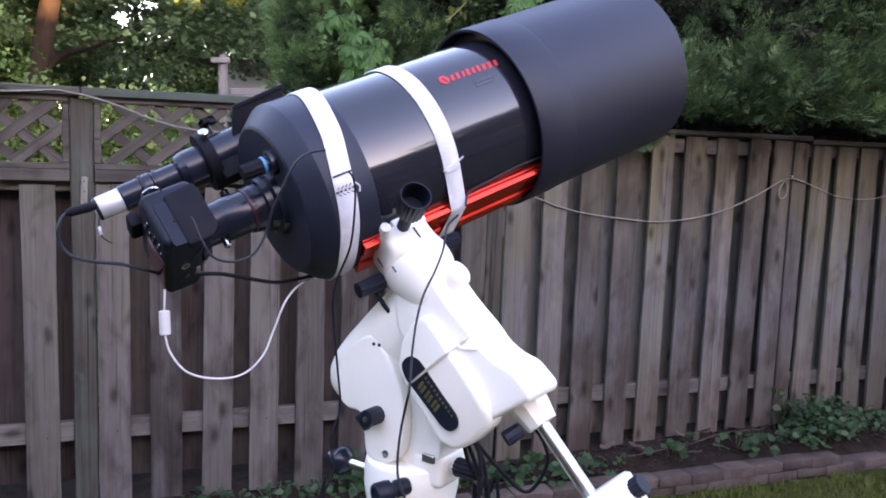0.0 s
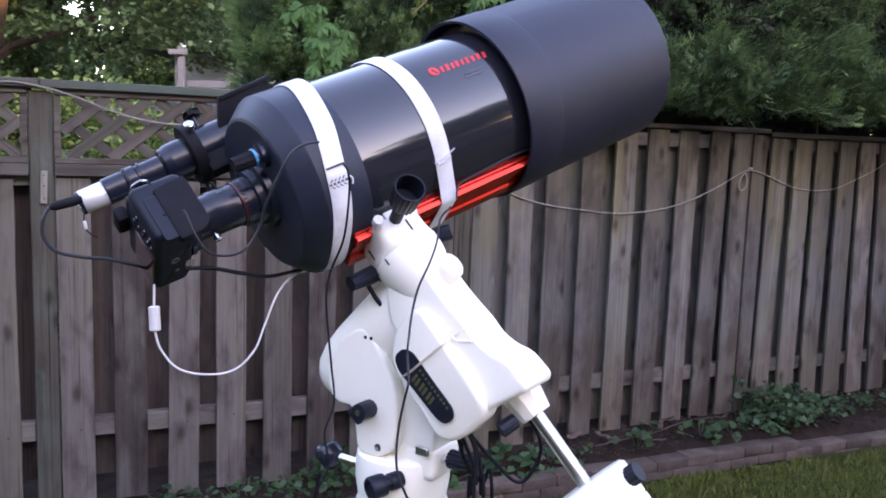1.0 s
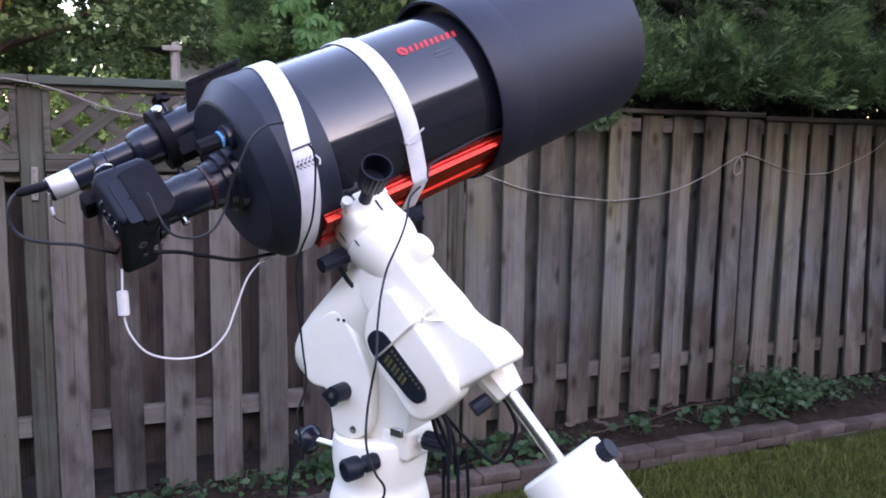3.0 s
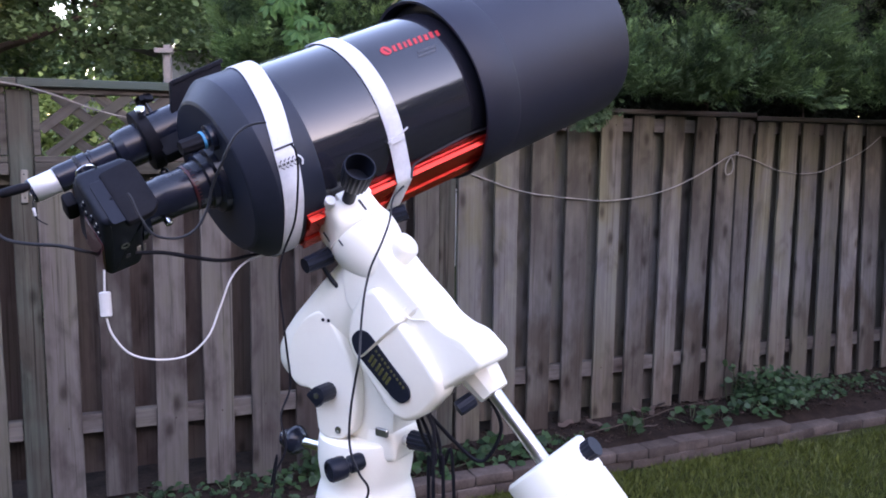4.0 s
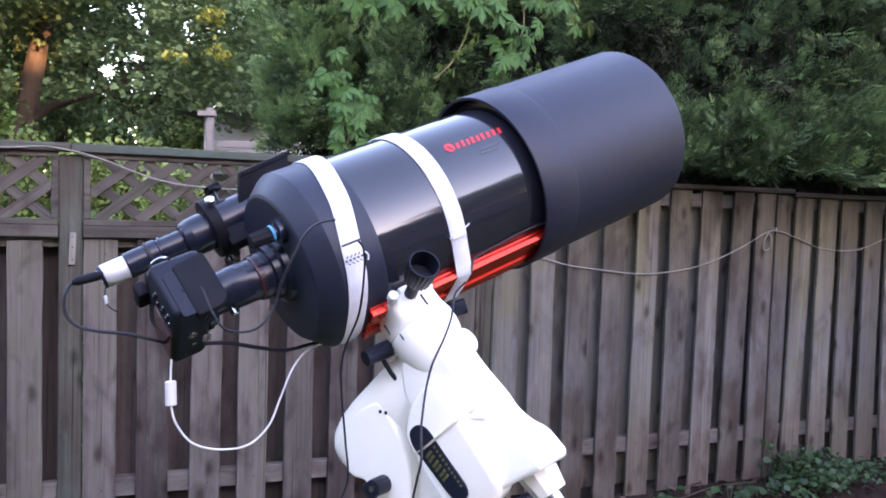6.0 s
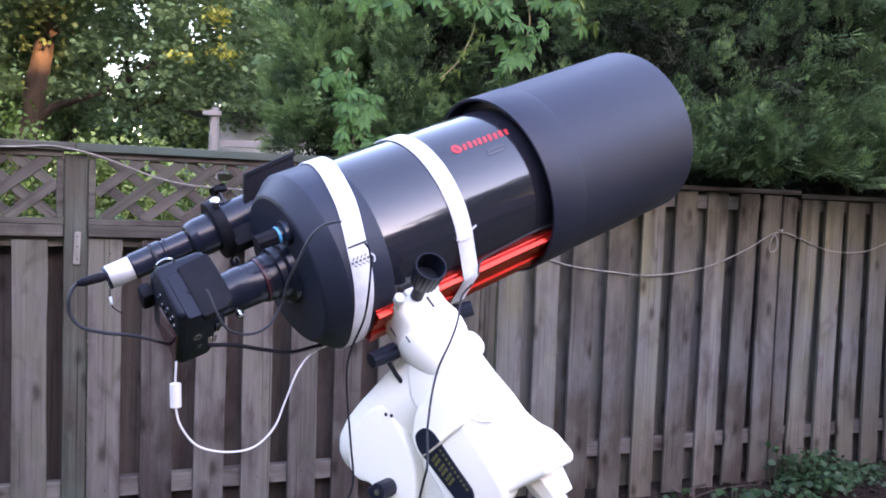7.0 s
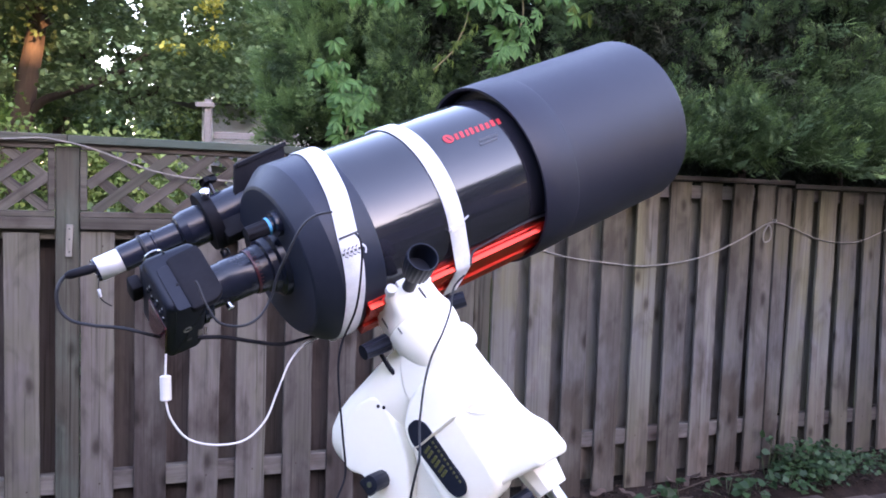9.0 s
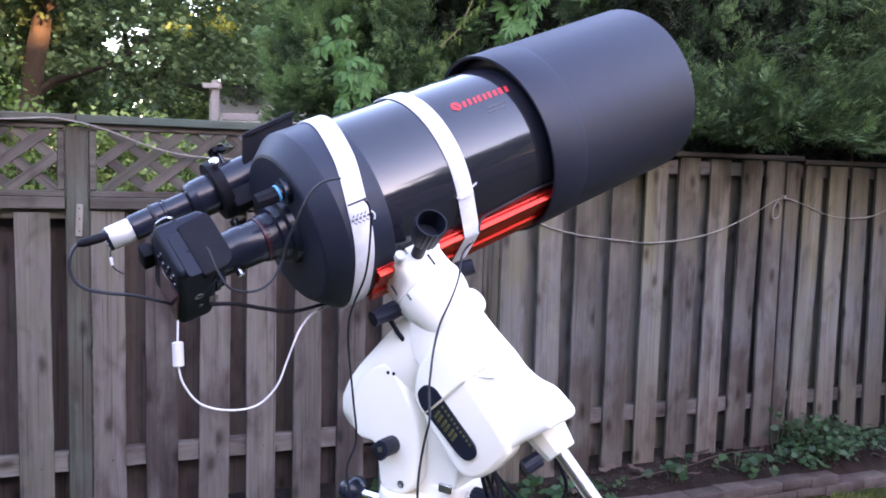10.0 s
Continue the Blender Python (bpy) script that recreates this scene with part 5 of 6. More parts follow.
part("crimp", lathe([(0.0016, 0), (0.0022, 0.001), (0.0022, 0.0105), (0.0016, 0.0115)], 12), SILVER, tag, "silver crimp", at=aim(Vector((-0.4552, 1.1011, 1.6886)) - tag.matrix_basis.translation, (0.0027, -0.0007, -0.0113)))

# ---- hedge of cedars behind the fence ----
def limb(points, r0, r1, mat=BARK, parent=None, name="limb"):
    bm = sweep(points, 1.0, 9, 5)
    line = smooth_outline(points, 5, closed=False)
    for i, v in enumerate(bm.verts):
        k = i // 9
        u = k / (len(line) - 1)
        v.co = line[k] + (v.co - line[k]) * (r0 + (r1 - r0) * u) * (1 + 0.08 * noise.noise(v.co * 1.5))
    return part(name, bm, mat, parent)


def frond_template():
    """A flat cedar spray: broad overlapping shoots on both sides of a stem."""
    vs, fs = [], []
    for b, ang, l in ((0.02, -48, 0.44), (0.1, 46, 0.48), (0.28, -38, 0.46), (0.4, 40, 0.42), (0.56, -30, 0.38), (0.66, 28, 0.36), (0.5, -2, 0.58)):
        c, s_, w = math.cos(radians(ang)), math.sin(radians(ang)), 0.085
        k = len(vs)
        for x, y, z in ((0.0, -w * 0.55, 0.0), (l, 0.0, -0.07), (l * 0.35, w, 0.015)):
            vs.append((b + x * c - y * s_, x * s_ + y * c, z))
        fs.append((k, k + 1, k + 2))
    return vs, fs


FROND = frond_template()


def cedar(s, back, height, radius, plumes, seed, low=2.02, per=56, gaps=-0.05, young=0.5, label="dense dark green cedar growing behind the fence"):
    """A cedar: tapered trunk and a crown of flat plumes that stand out from a dark inside."""
    r = np.random.default_rng(seed)
    foot = on_fence(s, -back, 0.0)
    tree = thing("cedar_tree", Matrix.Translation(foot), label, "tree", "cedar hedge")
    limb([(0, 0, -0.05), (0.03, 0.02, height * 0.3), (-0.02, 0.03, height * 0.65), (0, 0, height * 0.96)], 0.075, 0.015, parent=tree, name="trunk")
    toward, along, up_ = np.array(FU), np.array(FS), np.array([0, 0, 1.0])
    ang = r.uniform(-0.12 * np.pi, 1.12 * np.pi, plumes)
    zc = r.uniform(low, height, plumes)
    fringe = np.arange(plumes) < (plumes // 5 if s > 2.8 and back < 1.0 else 0)      # sprays along the fence's top
    zc = np.where(fringe, r.uniform(1.96, 2.3, plumes), zc)
    ang = np.where(fringe, r.uniform(0.15, 0.85, plumes) * np.pi, ang)
    girth = np.clip(1.08 - (zc / height) ** 2.4 * 0.8, 0.2, 1)
    hollow = np.array([noise.noise(Vector((s * 1.9 + math.cos(ang[i]) * 1.7, 0.9 * seed, zc[i] * 2.1))) for i in range(plumes)])
    hollow = np.where(fringe, 0.15, hollow)
    open_ = hollow > gaps
    ang, zc, girth, hollow = ang[open_], zc[open_], girth[open_], hollow[open_]
    n_ = len(ang)
    out = np.cos(ang)[:, None] * along + np.sin(ang)[:, None] * toward
    rad = radius * girth * (0.72 + 0.5 * hollow.clip(-0.2, 0.6) + r.uniform(-0.12, 0.22, n_))
    base = out * rad[:, None] + up_ * zc[:, None]
    axis = out * r.uniform(0.5, 1.0, n_)[:, None] + up_ * r.uniform(0.1, 1.1, n_)[:, None] + along * r.normal(0.12, 0.4, n_)[:, None]
    axis /= np.linalg.norm(axis, axis=1)[:, None]
    flat = np.cross(axis, r.normal(0, 0.5, (n_, 3)) + along * np.sign(r.normal(0, 1, n_))[:, None])
    flat += 0.5 * out + 0.3 * up_
    flat -= axis * np.sum(flat * axis, 1)[:, None]
    flat /= np.linalg.norm(flat, axis=1)[:, None]
    side = np.cross(flat, axis)
    length = r.uniform(0.17, 0.36, n_)
    k = np.repeat(np.arange(n_), per)
    m = len(k)
    u = r.uniform(0, 1, m) ** 0.8
    sg = r.choice([-1.0, 1.0], m)
    reach = (1.05 - u) * r.uniform(0.05, 1.0, m) * 0.42
    pos = base[k] + axis[k] * (u * length[k])[:, None] + side[k] * (sg * reach * length[k])[:, None] + flat[k] * (r.normal(0, 0.028, m))[:, None]
    f = axis[k] * 0.8 + side[k] * (sg * 0.6 * (1.1 - u))[:, None] + r.normal(0, 0.2, (m, 3)) - up_ * 0.08
    nrm = flat[k] + r.normal(0, 0.3, (m, 3))
    # nothing grows through the boards; only the upper sprays lean over the top
    depth = (pos + np.array(foot - FO)) @ toward
    front = 0.42 if s < 3.3 else 0.62
    ok = depth < np.where(pos[:, 2] > 2.0 - 0.05 * min(max(s - 3.9, 0), 1.5) + 0.03 * np.sin(9 * pos[:, 0]), front, -0.34)
    ok &= (pos[:, 2] > 2.02) | (depth > 0.08) | (depth < -0.3)
    size = r.uniform(0.052, 0.1, m) * (1.05 - 0.35 * u)
    tip = (u > 0.62) & (r.uniform(0, 1, m) < young)
    for name, pick, mat in (("crown", ok & ~tip, CEDAR), ("young_and_lit_sprays", ok & tip, CEDAR_TIP)):
        ob = new(name, scatter_mesh(name, *FROND, pos[pick], bases(f[pick], nrm[pick]), size[pick], mat))
        ob.parent = tree
    if 2.8 < s < 3.1:
        # one fresh spray that droops over the fence's top
        q = r.uniform(0, 1, 150)
        po = along * (2.77 - s - 0.24 * q + r.normal(0, 0.03, 150))[:, None] + toward * (back + 0.03 + 0.1 * np.sin(2.2 * q) + r.normal(0, 0.025, 150))[:, None]
        po[:, 2] = 1.99 - 0.13 * q + r.normal(0, 0.022, 150) * (1.4 - q)
        fo = toward * 0.5 - along * 0.8 - up_ * 0.45 + r.normal(0, 0.35, (150, 3))
        droop = new("drooping_spray", scatter_mesh("drooping_spray", *FROND, po, bases(fo, r.normal(0, 0.35, (150, 3)) + up_ + toward * 0.6), r.uniform(0.05, 0.085, 150), CEDAR))
        droop.parent = tree
    # inner sprays; their dark colour puts the shade into the hedge's gaps
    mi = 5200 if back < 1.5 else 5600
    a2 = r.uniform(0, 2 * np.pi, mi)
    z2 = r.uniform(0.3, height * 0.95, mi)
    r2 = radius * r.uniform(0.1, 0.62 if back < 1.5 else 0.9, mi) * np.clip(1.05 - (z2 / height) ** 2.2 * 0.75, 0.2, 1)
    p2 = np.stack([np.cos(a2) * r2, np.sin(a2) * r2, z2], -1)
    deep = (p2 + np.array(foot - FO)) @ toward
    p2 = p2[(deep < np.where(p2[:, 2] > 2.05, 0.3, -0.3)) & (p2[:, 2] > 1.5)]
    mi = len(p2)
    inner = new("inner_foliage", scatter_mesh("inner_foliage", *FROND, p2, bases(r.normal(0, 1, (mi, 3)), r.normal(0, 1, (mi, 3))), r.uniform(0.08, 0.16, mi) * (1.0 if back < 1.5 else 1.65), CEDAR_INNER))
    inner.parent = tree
    return tree


# the left trees get more pale tips, in place of stronger sky light
for i, (s, back_off, hgt, rad, cnt, gaps, young) in enumerate((
        (1.27, 1.05, 3.6, 0.48, 270, -0.45, 1.0), (1.75, 0.9, 3.75, 0.6, 260, -0.2, 0.6), (2.3, 0.84, 4.0, 0.66, 240, -0.12, 0.5), (2.95, 0.42, 4.1, 0.74, 260, -0.08, 0.34), (3.75, 0.34, 4.3, 0.78, 290, 0.0, 0.4),
        (4.55, 0.3, 4.0, 0.78, 320, -0.08, 0.34), (5.4, 0.28, 4.3, 0.78, 330, -0.1, 0.38), (6.3, 0.5, 4.2, 0.75, 200, -0.1, 0.5))):
    cedar(s, back_off, hgt, rad, cnt, 40 + i, gaps=gaps, young=young)
for i, s in enumerate((2.6, 3.3, 4.1, 4.9, 5.7, 6.6)):
    cedar(s, 1.95, 4.9, 0.85, 140, 60 + i, 2.2, 52, -0.2, 0.3, "tall dark cedar standing in the hedge's back row")


# ---- leaves ----
def lobed_leaf():
    """A maple leaf with five points."""
    out = [(0, 0.0), (0.12, -0.42), (0.36, -0.22), (0.55, -0.5), (1.0, 0.0), (0.55, 0.5), (0.36, 0.22), (0.12, 0.42)]
    vs = [(x, y, -0.06 * abs(y) - 0.06 * x * x) for x, y in out]
    return vs, [(0, 1, 2), (0, 2, 6), (2, 3, 4), (2, 4, 6), (4, 5, 6), (0, 6, 7)]


def oval_tris(w=0.3):
    vs = [(0, 0, 0), (0.3, -w, 0.04), (0.65, -w * 0.8, 0.02), (1, 0, -0.08), (0.65, w * 0.8, 0.02), (0.3, w, 0.04), (0.35, 0, -0.02), (0.68, 0, -0.03)]
    return vs, [(0, 1, 6), (1, 2, 6), (2, 7, 6), (2, 3, 7), (3, 4, 7), (4, 6, 7), (4, 5, 6), (5, 0, 6)]


LOBED, OVAL = lobed_leaf(), oval_tris()
SMALL = ([(0, 0, 0), (0.22, -0.42, 0.02), (0.5, -0.3, 0.05), (1, 0, -0.08), (0.55, 0.34, 0.04), (0.2, 0.38, 0)], [(0, 1, 2), (0, 2, 3), (0, 3, 4), (0, 4, 5)])


def leafy(name, centres, spread, per, size, mat, parent, seed, template=SMALL, hang=-0.35, keep=None, tilt=0.5, lie=1.0):
    r = np.random.default_rng(seed)
    c = np.repeat(np.asarray(centres, float), per, axis=0)
    m = len(c)
    pos = c + r.normal(0, 1, (m, 3)) * np.asarray(spread)
    if keep is not None:
        pos = pos[keep(pos)]
        m = len(pos)
    f = r.normal(0, 1, (m, 3)) * np.array([1, 1, lie]) + np.array([0, 0, hang])
    up = r.normal(0, tilt, (m, 3)) + np.array([0, 0, 1.0])
    ob = new(name, scatter_mesh(name, *template, pos, bases(f, up), r.uniform(size * 0.6, size * 1.25, m), mat))
    ob.parent = parent
    return ob


# ---- maple in the next garden ----
MB = Vector((-5.35, 10.3, 0))
maple = thing("maple_tree", Matrix.Translation(MB), "tall maple with a brown trunk and gappy green crown", "tree")


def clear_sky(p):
    """False where leaves are cut away along the camera's sight lines, for gaps of sky; p in the world."""
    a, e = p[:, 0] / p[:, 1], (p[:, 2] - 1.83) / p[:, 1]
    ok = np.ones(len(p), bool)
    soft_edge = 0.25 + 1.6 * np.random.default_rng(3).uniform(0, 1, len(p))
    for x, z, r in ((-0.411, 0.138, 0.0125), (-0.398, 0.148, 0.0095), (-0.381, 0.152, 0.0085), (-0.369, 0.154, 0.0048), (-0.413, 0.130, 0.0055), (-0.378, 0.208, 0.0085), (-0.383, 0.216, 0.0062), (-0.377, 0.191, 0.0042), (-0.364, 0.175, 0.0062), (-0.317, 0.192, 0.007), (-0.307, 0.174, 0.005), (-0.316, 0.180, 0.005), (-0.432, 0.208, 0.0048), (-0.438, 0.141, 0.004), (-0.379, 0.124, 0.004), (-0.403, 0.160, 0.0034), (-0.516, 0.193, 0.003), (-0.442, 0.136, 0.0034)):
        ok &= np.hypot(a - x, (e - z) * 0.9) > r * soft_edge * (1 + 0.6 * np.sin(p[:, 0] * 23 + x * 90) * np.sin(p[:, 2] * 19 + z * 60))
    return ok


limb([(-0.22, 0, -0.1), (-0.12, 0, 1.5), (0.06, 0.0, 2.4), (0.15, 0.0, 2.95), (0.26, 0.0, 3.5), (0.34, 0.0, 4.4), (0.3, 0, 6.2)], 0.19, 0.07, parent=maple, name="trunk")
limb([(0.12, 0, 2.5), (0.35, 0.0, 2.73), (0.6, 0.0, 2.83), (0.97, 0.02, 2.97), (1.4, 0.05, 3.2), (1.9, 0.1, 3.6)], 0.06, 0.025, parent=maple)
limb([(0.5, -0.2, 3.6), (0.0, -0.5, 4.4), (-0.8, -0.8, 5.2)], 0.09, 0.03, parent=maple)
limb([(0.55, -0.2, 4.2), (1.3, 0.1, 4.9), (2.2, 0.3, 5.6)], 0.08, 0.03, parent=maple)
mr = np.random.default_rng(11)
cl = np.stack([mr.uniform(-2.8, 4.3, 760), mr.uniform(-1.9, 1.8, 760), mr.uniform(2.7, 6.3, 760)], -1)
thin = np.array([noise.noise(Vector((c[0] * 0.9, c[1] * 0.9, c[2] * 1.8))) for c in cl])
low_edge = 3.02 + 0.14 * np.sin(cl[:, 0] * 2.3)
cl = cl[(thin > -0.14) & (cl[:, 2] > low_edge - 0.25) & (cl[:, 0] + 0.28 * cl[:, 1] < 3.5 + 0.25 * np.sin(cl[:, 2] * 5))]

cl = np.concatenate([cl, np.stack([mr.uniform(0.1, 1.1, 18), mr.uniform(-0.8, -0.4, 18), mr.uniform(3.55, 4.4, 18)], -1)])


def clear_of_trunk(p):
    bough = p[:, 0] + 0.5 * p[:, 1]
    off = np.abs(p[:, 2] - 0.12 * p[:, 1] - 2.73 - 0.38 * (bough - 0.35)) > 0.06
    # most leaves on the sun's path are removed so that it lights the trunk
    q = p + np.array(MB)
    ahead = 10.15 - q[:, 1]
    x0, z0 = q[:, 0] - 0.577 * ahead, q[:, 2] - 0.2245 * ahead
    shaded = (ahead < 0.05) | (x0 < -5.5) | (x0 > -4.8) | (z0 < 2.95) | (z0 > 3.6) | (np.random.default_rng(4).uniform(0, 1, len(p)) < 0.12)
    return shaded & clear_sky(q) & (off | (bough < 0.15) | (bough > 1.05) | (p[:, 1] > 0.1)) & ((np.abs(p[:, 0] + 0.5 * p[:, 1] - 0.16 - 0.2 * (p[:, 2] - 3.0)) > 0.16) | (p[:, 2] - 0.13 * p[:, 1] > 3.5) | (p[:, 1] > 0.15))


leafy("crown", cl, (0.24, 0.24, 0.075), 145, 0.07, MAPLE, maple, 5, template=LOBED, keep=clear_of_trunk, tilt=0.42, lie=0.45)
gold = np.array([(-2.38, 8.4, 3.58), (-2.44, 8.4, 3.54), (-2.36, 8.4, 3.21), (-2.78, 8.4, 3.15), (-2.29, 8.4, 3.16)]) - np.array(MB)
leafy("sun_gold_sprays", gold, (0.065, 0.1, 0.045), 44, 0.05, MAPLE_GOLD, maple, 6, template=SMALL)["label"] = "maple leaves coloured golden to show the low sun on them"

# bushes beyond the fence and behind the lattice
def bush(name, centre, size, per, leaf, mat, seed, label, count=40, template=SMALL):
    b = thing(name, Matrix.Translation(centre), label, "bush")
    r = np.random.default_rng(seed)
    c = r.normal(0, 1, (count, 3))
    c /= np.linalg.norm(c, axis=1)[:, None]
    c = c * r.uniform(0.45, 1.0, (count, 1)) * np.asarray(size)
    c[:, 2] += size[2]
    for k in range(3):
        limb([(0, 0, -0.05), (0.1 * (k - 1), 0.03, size[2] * 0.6), (0.4 * size[0] * (k - 1), 0.05, size[2] * 1.3)], 0.03, 0.01, parent=b, name="stem")
    leafy("leaves", c, (0.13, 0.13, 0.1), per, leaf, mat, b, seed, template)
    return b


bush("pale_bush", (-4.2, 7.6, 0), (0.5, 0.5, 1.56), 60, 0.06, BRIGHTLEAF, 21, "pale green shrub beyond the fence", 46)
bush("bright_bush", (-1.3, 5.0, 0), (0.42, 0.25, 0.86), 40, 0.055, MAPLE, 22, "green leafy shrub behind the lattice", 44)
bush("bright_bush", (-2.0, 5.1, 0), (0.42, 0.2, 0.86), 40, 0.055, MAPLE, 23, "green leafy shrub behind the lattice", 44)
bush("bright_bush", (-4.3, 12.9, 0), (0.9, 0.5, 1.5), 60, 0.07, LITLEAF, 24, "shrub in the next garden, coloured light green for the light on it", 50)
bush("pale_shrub", (-3.5, 8.1, 0), (0.4, 0.3, 1.25), 90, 0.06, LITLEAF, 26, "shrub in the next garden, coloured pale for the light on it", 60)
bush("pale_shrub", (-2.8, 8.0, 0), (0.36, 0.3, 1.18), 90, 0.06, LITLEAF, 30, "shrub in the next garden, coloured pale for the light on it", 50)
bush("pale_shrub", (-6.5, 12.0, 0), (0.6, 0.5, 1.35), 110, 0.07, LITLEAF, 33, "shrub in the next garden, coloured pale for the light on it", 60)
bush("pale_shrub", (-7.4, 12.6, 0), (0.8, 0.6, 1.6), 90, 0.07, LITLEAF, 29, "shrub in the next garden, coloured pale for the light on it", 60)
bush("dark_bush", (-4.55, 12.3, 0), (0.5, 0.35, 1.42), 90, 0.07, MAPLE, 28, "dark green shrub in the next garden", 50)
bush("dark_bush", (-1.0, 11.6, 0), (0.9, 0.5, 1.35), 90, 0.07, MAPLE, 27, "dark green shrub in the next garden", 50)
for q, (x, y) in enumerate(((-3.7, 8.0), (-2.9, 8.3), (-2.1, 7.7), (-1.2, 7.9), (-4.6, 8.6), (-5.6, 9.0), (-3.2, 7.2))):
    bush("low_bush", (x, y, 0), (0.62, 0.4, (1.02, 0.94, 1.0, 1.05, 1.0, 1.02, 0.9)[q]), 60, 0.06, MAPLE if q % 2 else FARLEAF, 140 + q, "low dark green shrub beyond the lattice", 40)

for q in range(6):
    bush("far_shrub", (-14.0 + 2.3 * q, 19.6, 0), (1.7, 0.5, 2.2 + 0.15 * (q % 2)), 70, 0.19, LITLEAF if q % 3 else FARLEAF, 160 + q, "broad light green shrub at the garden's end", 70)

# far trees
far = np.random.default_rng(31)
for i, (x, y, w, hgt) in enumerate(((-15.5, 23, 2.8, 6.2), (-12.2, 24, 2.8, 6.2), (-9.0, 24, 2.8, 5.8), (-6.0, 25, 2.7, 5.2), (-3.0, 23, 2.6, 5.8), (0.5, 20, 2.6, 6.0), (5, 19, 3, 6.5), (10, 18, 3, 6.5), (15, 17, 3, 6.0), (-18, 17, 3, 6.5))):
    tr = thing("far_tree", Matrix.Translation((x, y, 0)), "leafy green tree far behind the fence", "tree", "far trees")
    limb([(0, 0, -0.1), (0.1, 0, hgt * 0.4), (0, 0.1, hgt * 0.8)], 0.2, 0.06, parent=tr, name="trunk")
    c = far.normal(0, 1, (60, 3))
    c /= np.linalg.norm(c, axis=1)[:, None]
    c = c * far.uniform(0.35, 1.0, (60, 1)) * np.array([w, w * 0.8, hgt * 0.45])
    c[:, 2] += hgt * 0.58
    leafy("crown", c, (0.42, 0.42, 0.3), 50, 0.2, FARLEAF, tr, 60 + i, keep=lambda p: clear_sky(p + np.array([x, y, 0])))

# taller trees: some behind the fence, the others unseen and added to block light
def big_tree(x, y, w, hgt, clusters, seed, leaf=0.17, mat=FARLEAF, base=0.0, per=90, loose=0.4, foot=0.0):
    r = np.random.default_rng(seed)
    tr = thing("garden_tree", Matrix.Translation((x, y, 0)), "tall leafy tree with a dense dark crown, in view or added for shade", "tree", "garden trees")
    limb([(foot, 0, -0.1), (0.15 + 0.9 * foot, 0, hgt * 0.3), (0, 0.1, hgt * 0.85)], 0.2, 0.06, parent=tr, name="trunk")
    for q in range(3):
        limb([(0.1, 0, hgt * 0.42), (w * 0.3 * math.cos(2.1 * q), w * 0.3 * math.sin(2.1 * q), hgt * 0.5), (w * 0.6 * math.cos(2.1 * q), w * 0.6 * math.sin(2.1 * q), hgt * 0.65)], 0.09, 0.03, parent=tr)
    c = r.normal(0, 1, (clusters, 3))
    c /= np.linalg.norm(c, axis=1)[:, None]
    c = c * r.uniform(0.3, 1.0, (clusters, 1)) * np.array([w, w * 0.8, hgt * 0.46])
    c[:, 2] += hgt * 0.56
    if base:
        c = c[c[:, 2] > base]
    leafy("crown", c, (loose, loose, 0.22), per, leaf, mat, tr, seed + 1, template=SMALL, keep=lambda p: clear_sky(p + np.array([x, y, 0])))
    return tr


big_tree(-5.5, 14.4, 2.7, 7.4, 300, 301, leaf=0.11, mat=MAPLE, base=3.05, per=110, foot=-1.6)
big_tree(-8.7, 13.2, 2.6, 7.0, 260, 303, leaf=0.11, mat=MAPLE, base=2.7, per=130)
big_tree(-2.2, 15.6, 2.4, 7.2, 220, 305, leaf=0.11, mat=MAPLE, base=2.9, per=130)
big_tree(-13.5, 12.0, 3.0, 8.0, 150, 307)
# unseen trees at both sides, added to cut the low sky light
for i, (x, y, w, hgt) in enumerate(((-11.5, 4.5, 2.6, 7.5), (-12.0, -1.5, 2.8, 8.0), (-11.5, -7.0, 2.6, 7.5), (14.5, 7.0, 2.8, 8.0), (14.0, 1.0, 2.8, 7.5), (15.0, -5.0, 3.0, 8.0))):
    big_tree(x, y, w, hgt, 70, 320 + 3 * i, 0.36)
# unseen trees behind the house, spaced to let only narrow sunbeams through
for i, (x, y) in enumerate(((5.5, -20.5), (10.15, -20.0), (18.8, -20.0), (22.9, -21.0))):
    big_tree(x, y, 3.0, 13.5, 80, 350 + 3 * i, 0.55)
big_tree(12.4, -20.6, 2.8, 8.0, 130, 370, 0.5)
big_tree(15.4, -27.0, 3.2, 18.0, 420, 380, 0.5, base=12.6)
big_tree(20.2, -27.0, 3.2, 18.0, 420, 390, 0.5, base=12.45)
big_tree(13.38, -20.2, 0.42, 13.5, 120, 374, 0.3, loose=0.13)
# added fences that hold back sky light near the horizon
for name, x0, y0, ang, length in (("side_fence", -7.5, -2.2, 90, 14.0), ("side_fence", 10.2, -0.4, 90, 17.8), ("side_fence", -3.0, 17.2, 0, 26.0)):
    sf = thing(name, pose(x0, y0, 0, 0, 0, ang), "plain board fence added at a garden's edge to block low sky", "fence", kind="structure")
    part("panel", box(length, 0.03, 1.9, m=Matrix.Translation((0, 0, 0.95))), WOOD, sf, smooth=False)
    part("cap_rail", box(length, 0.1, 0.04, m=Matrix.Translation((0, 0, 1.92))), WOOD, sf, smooth=False)

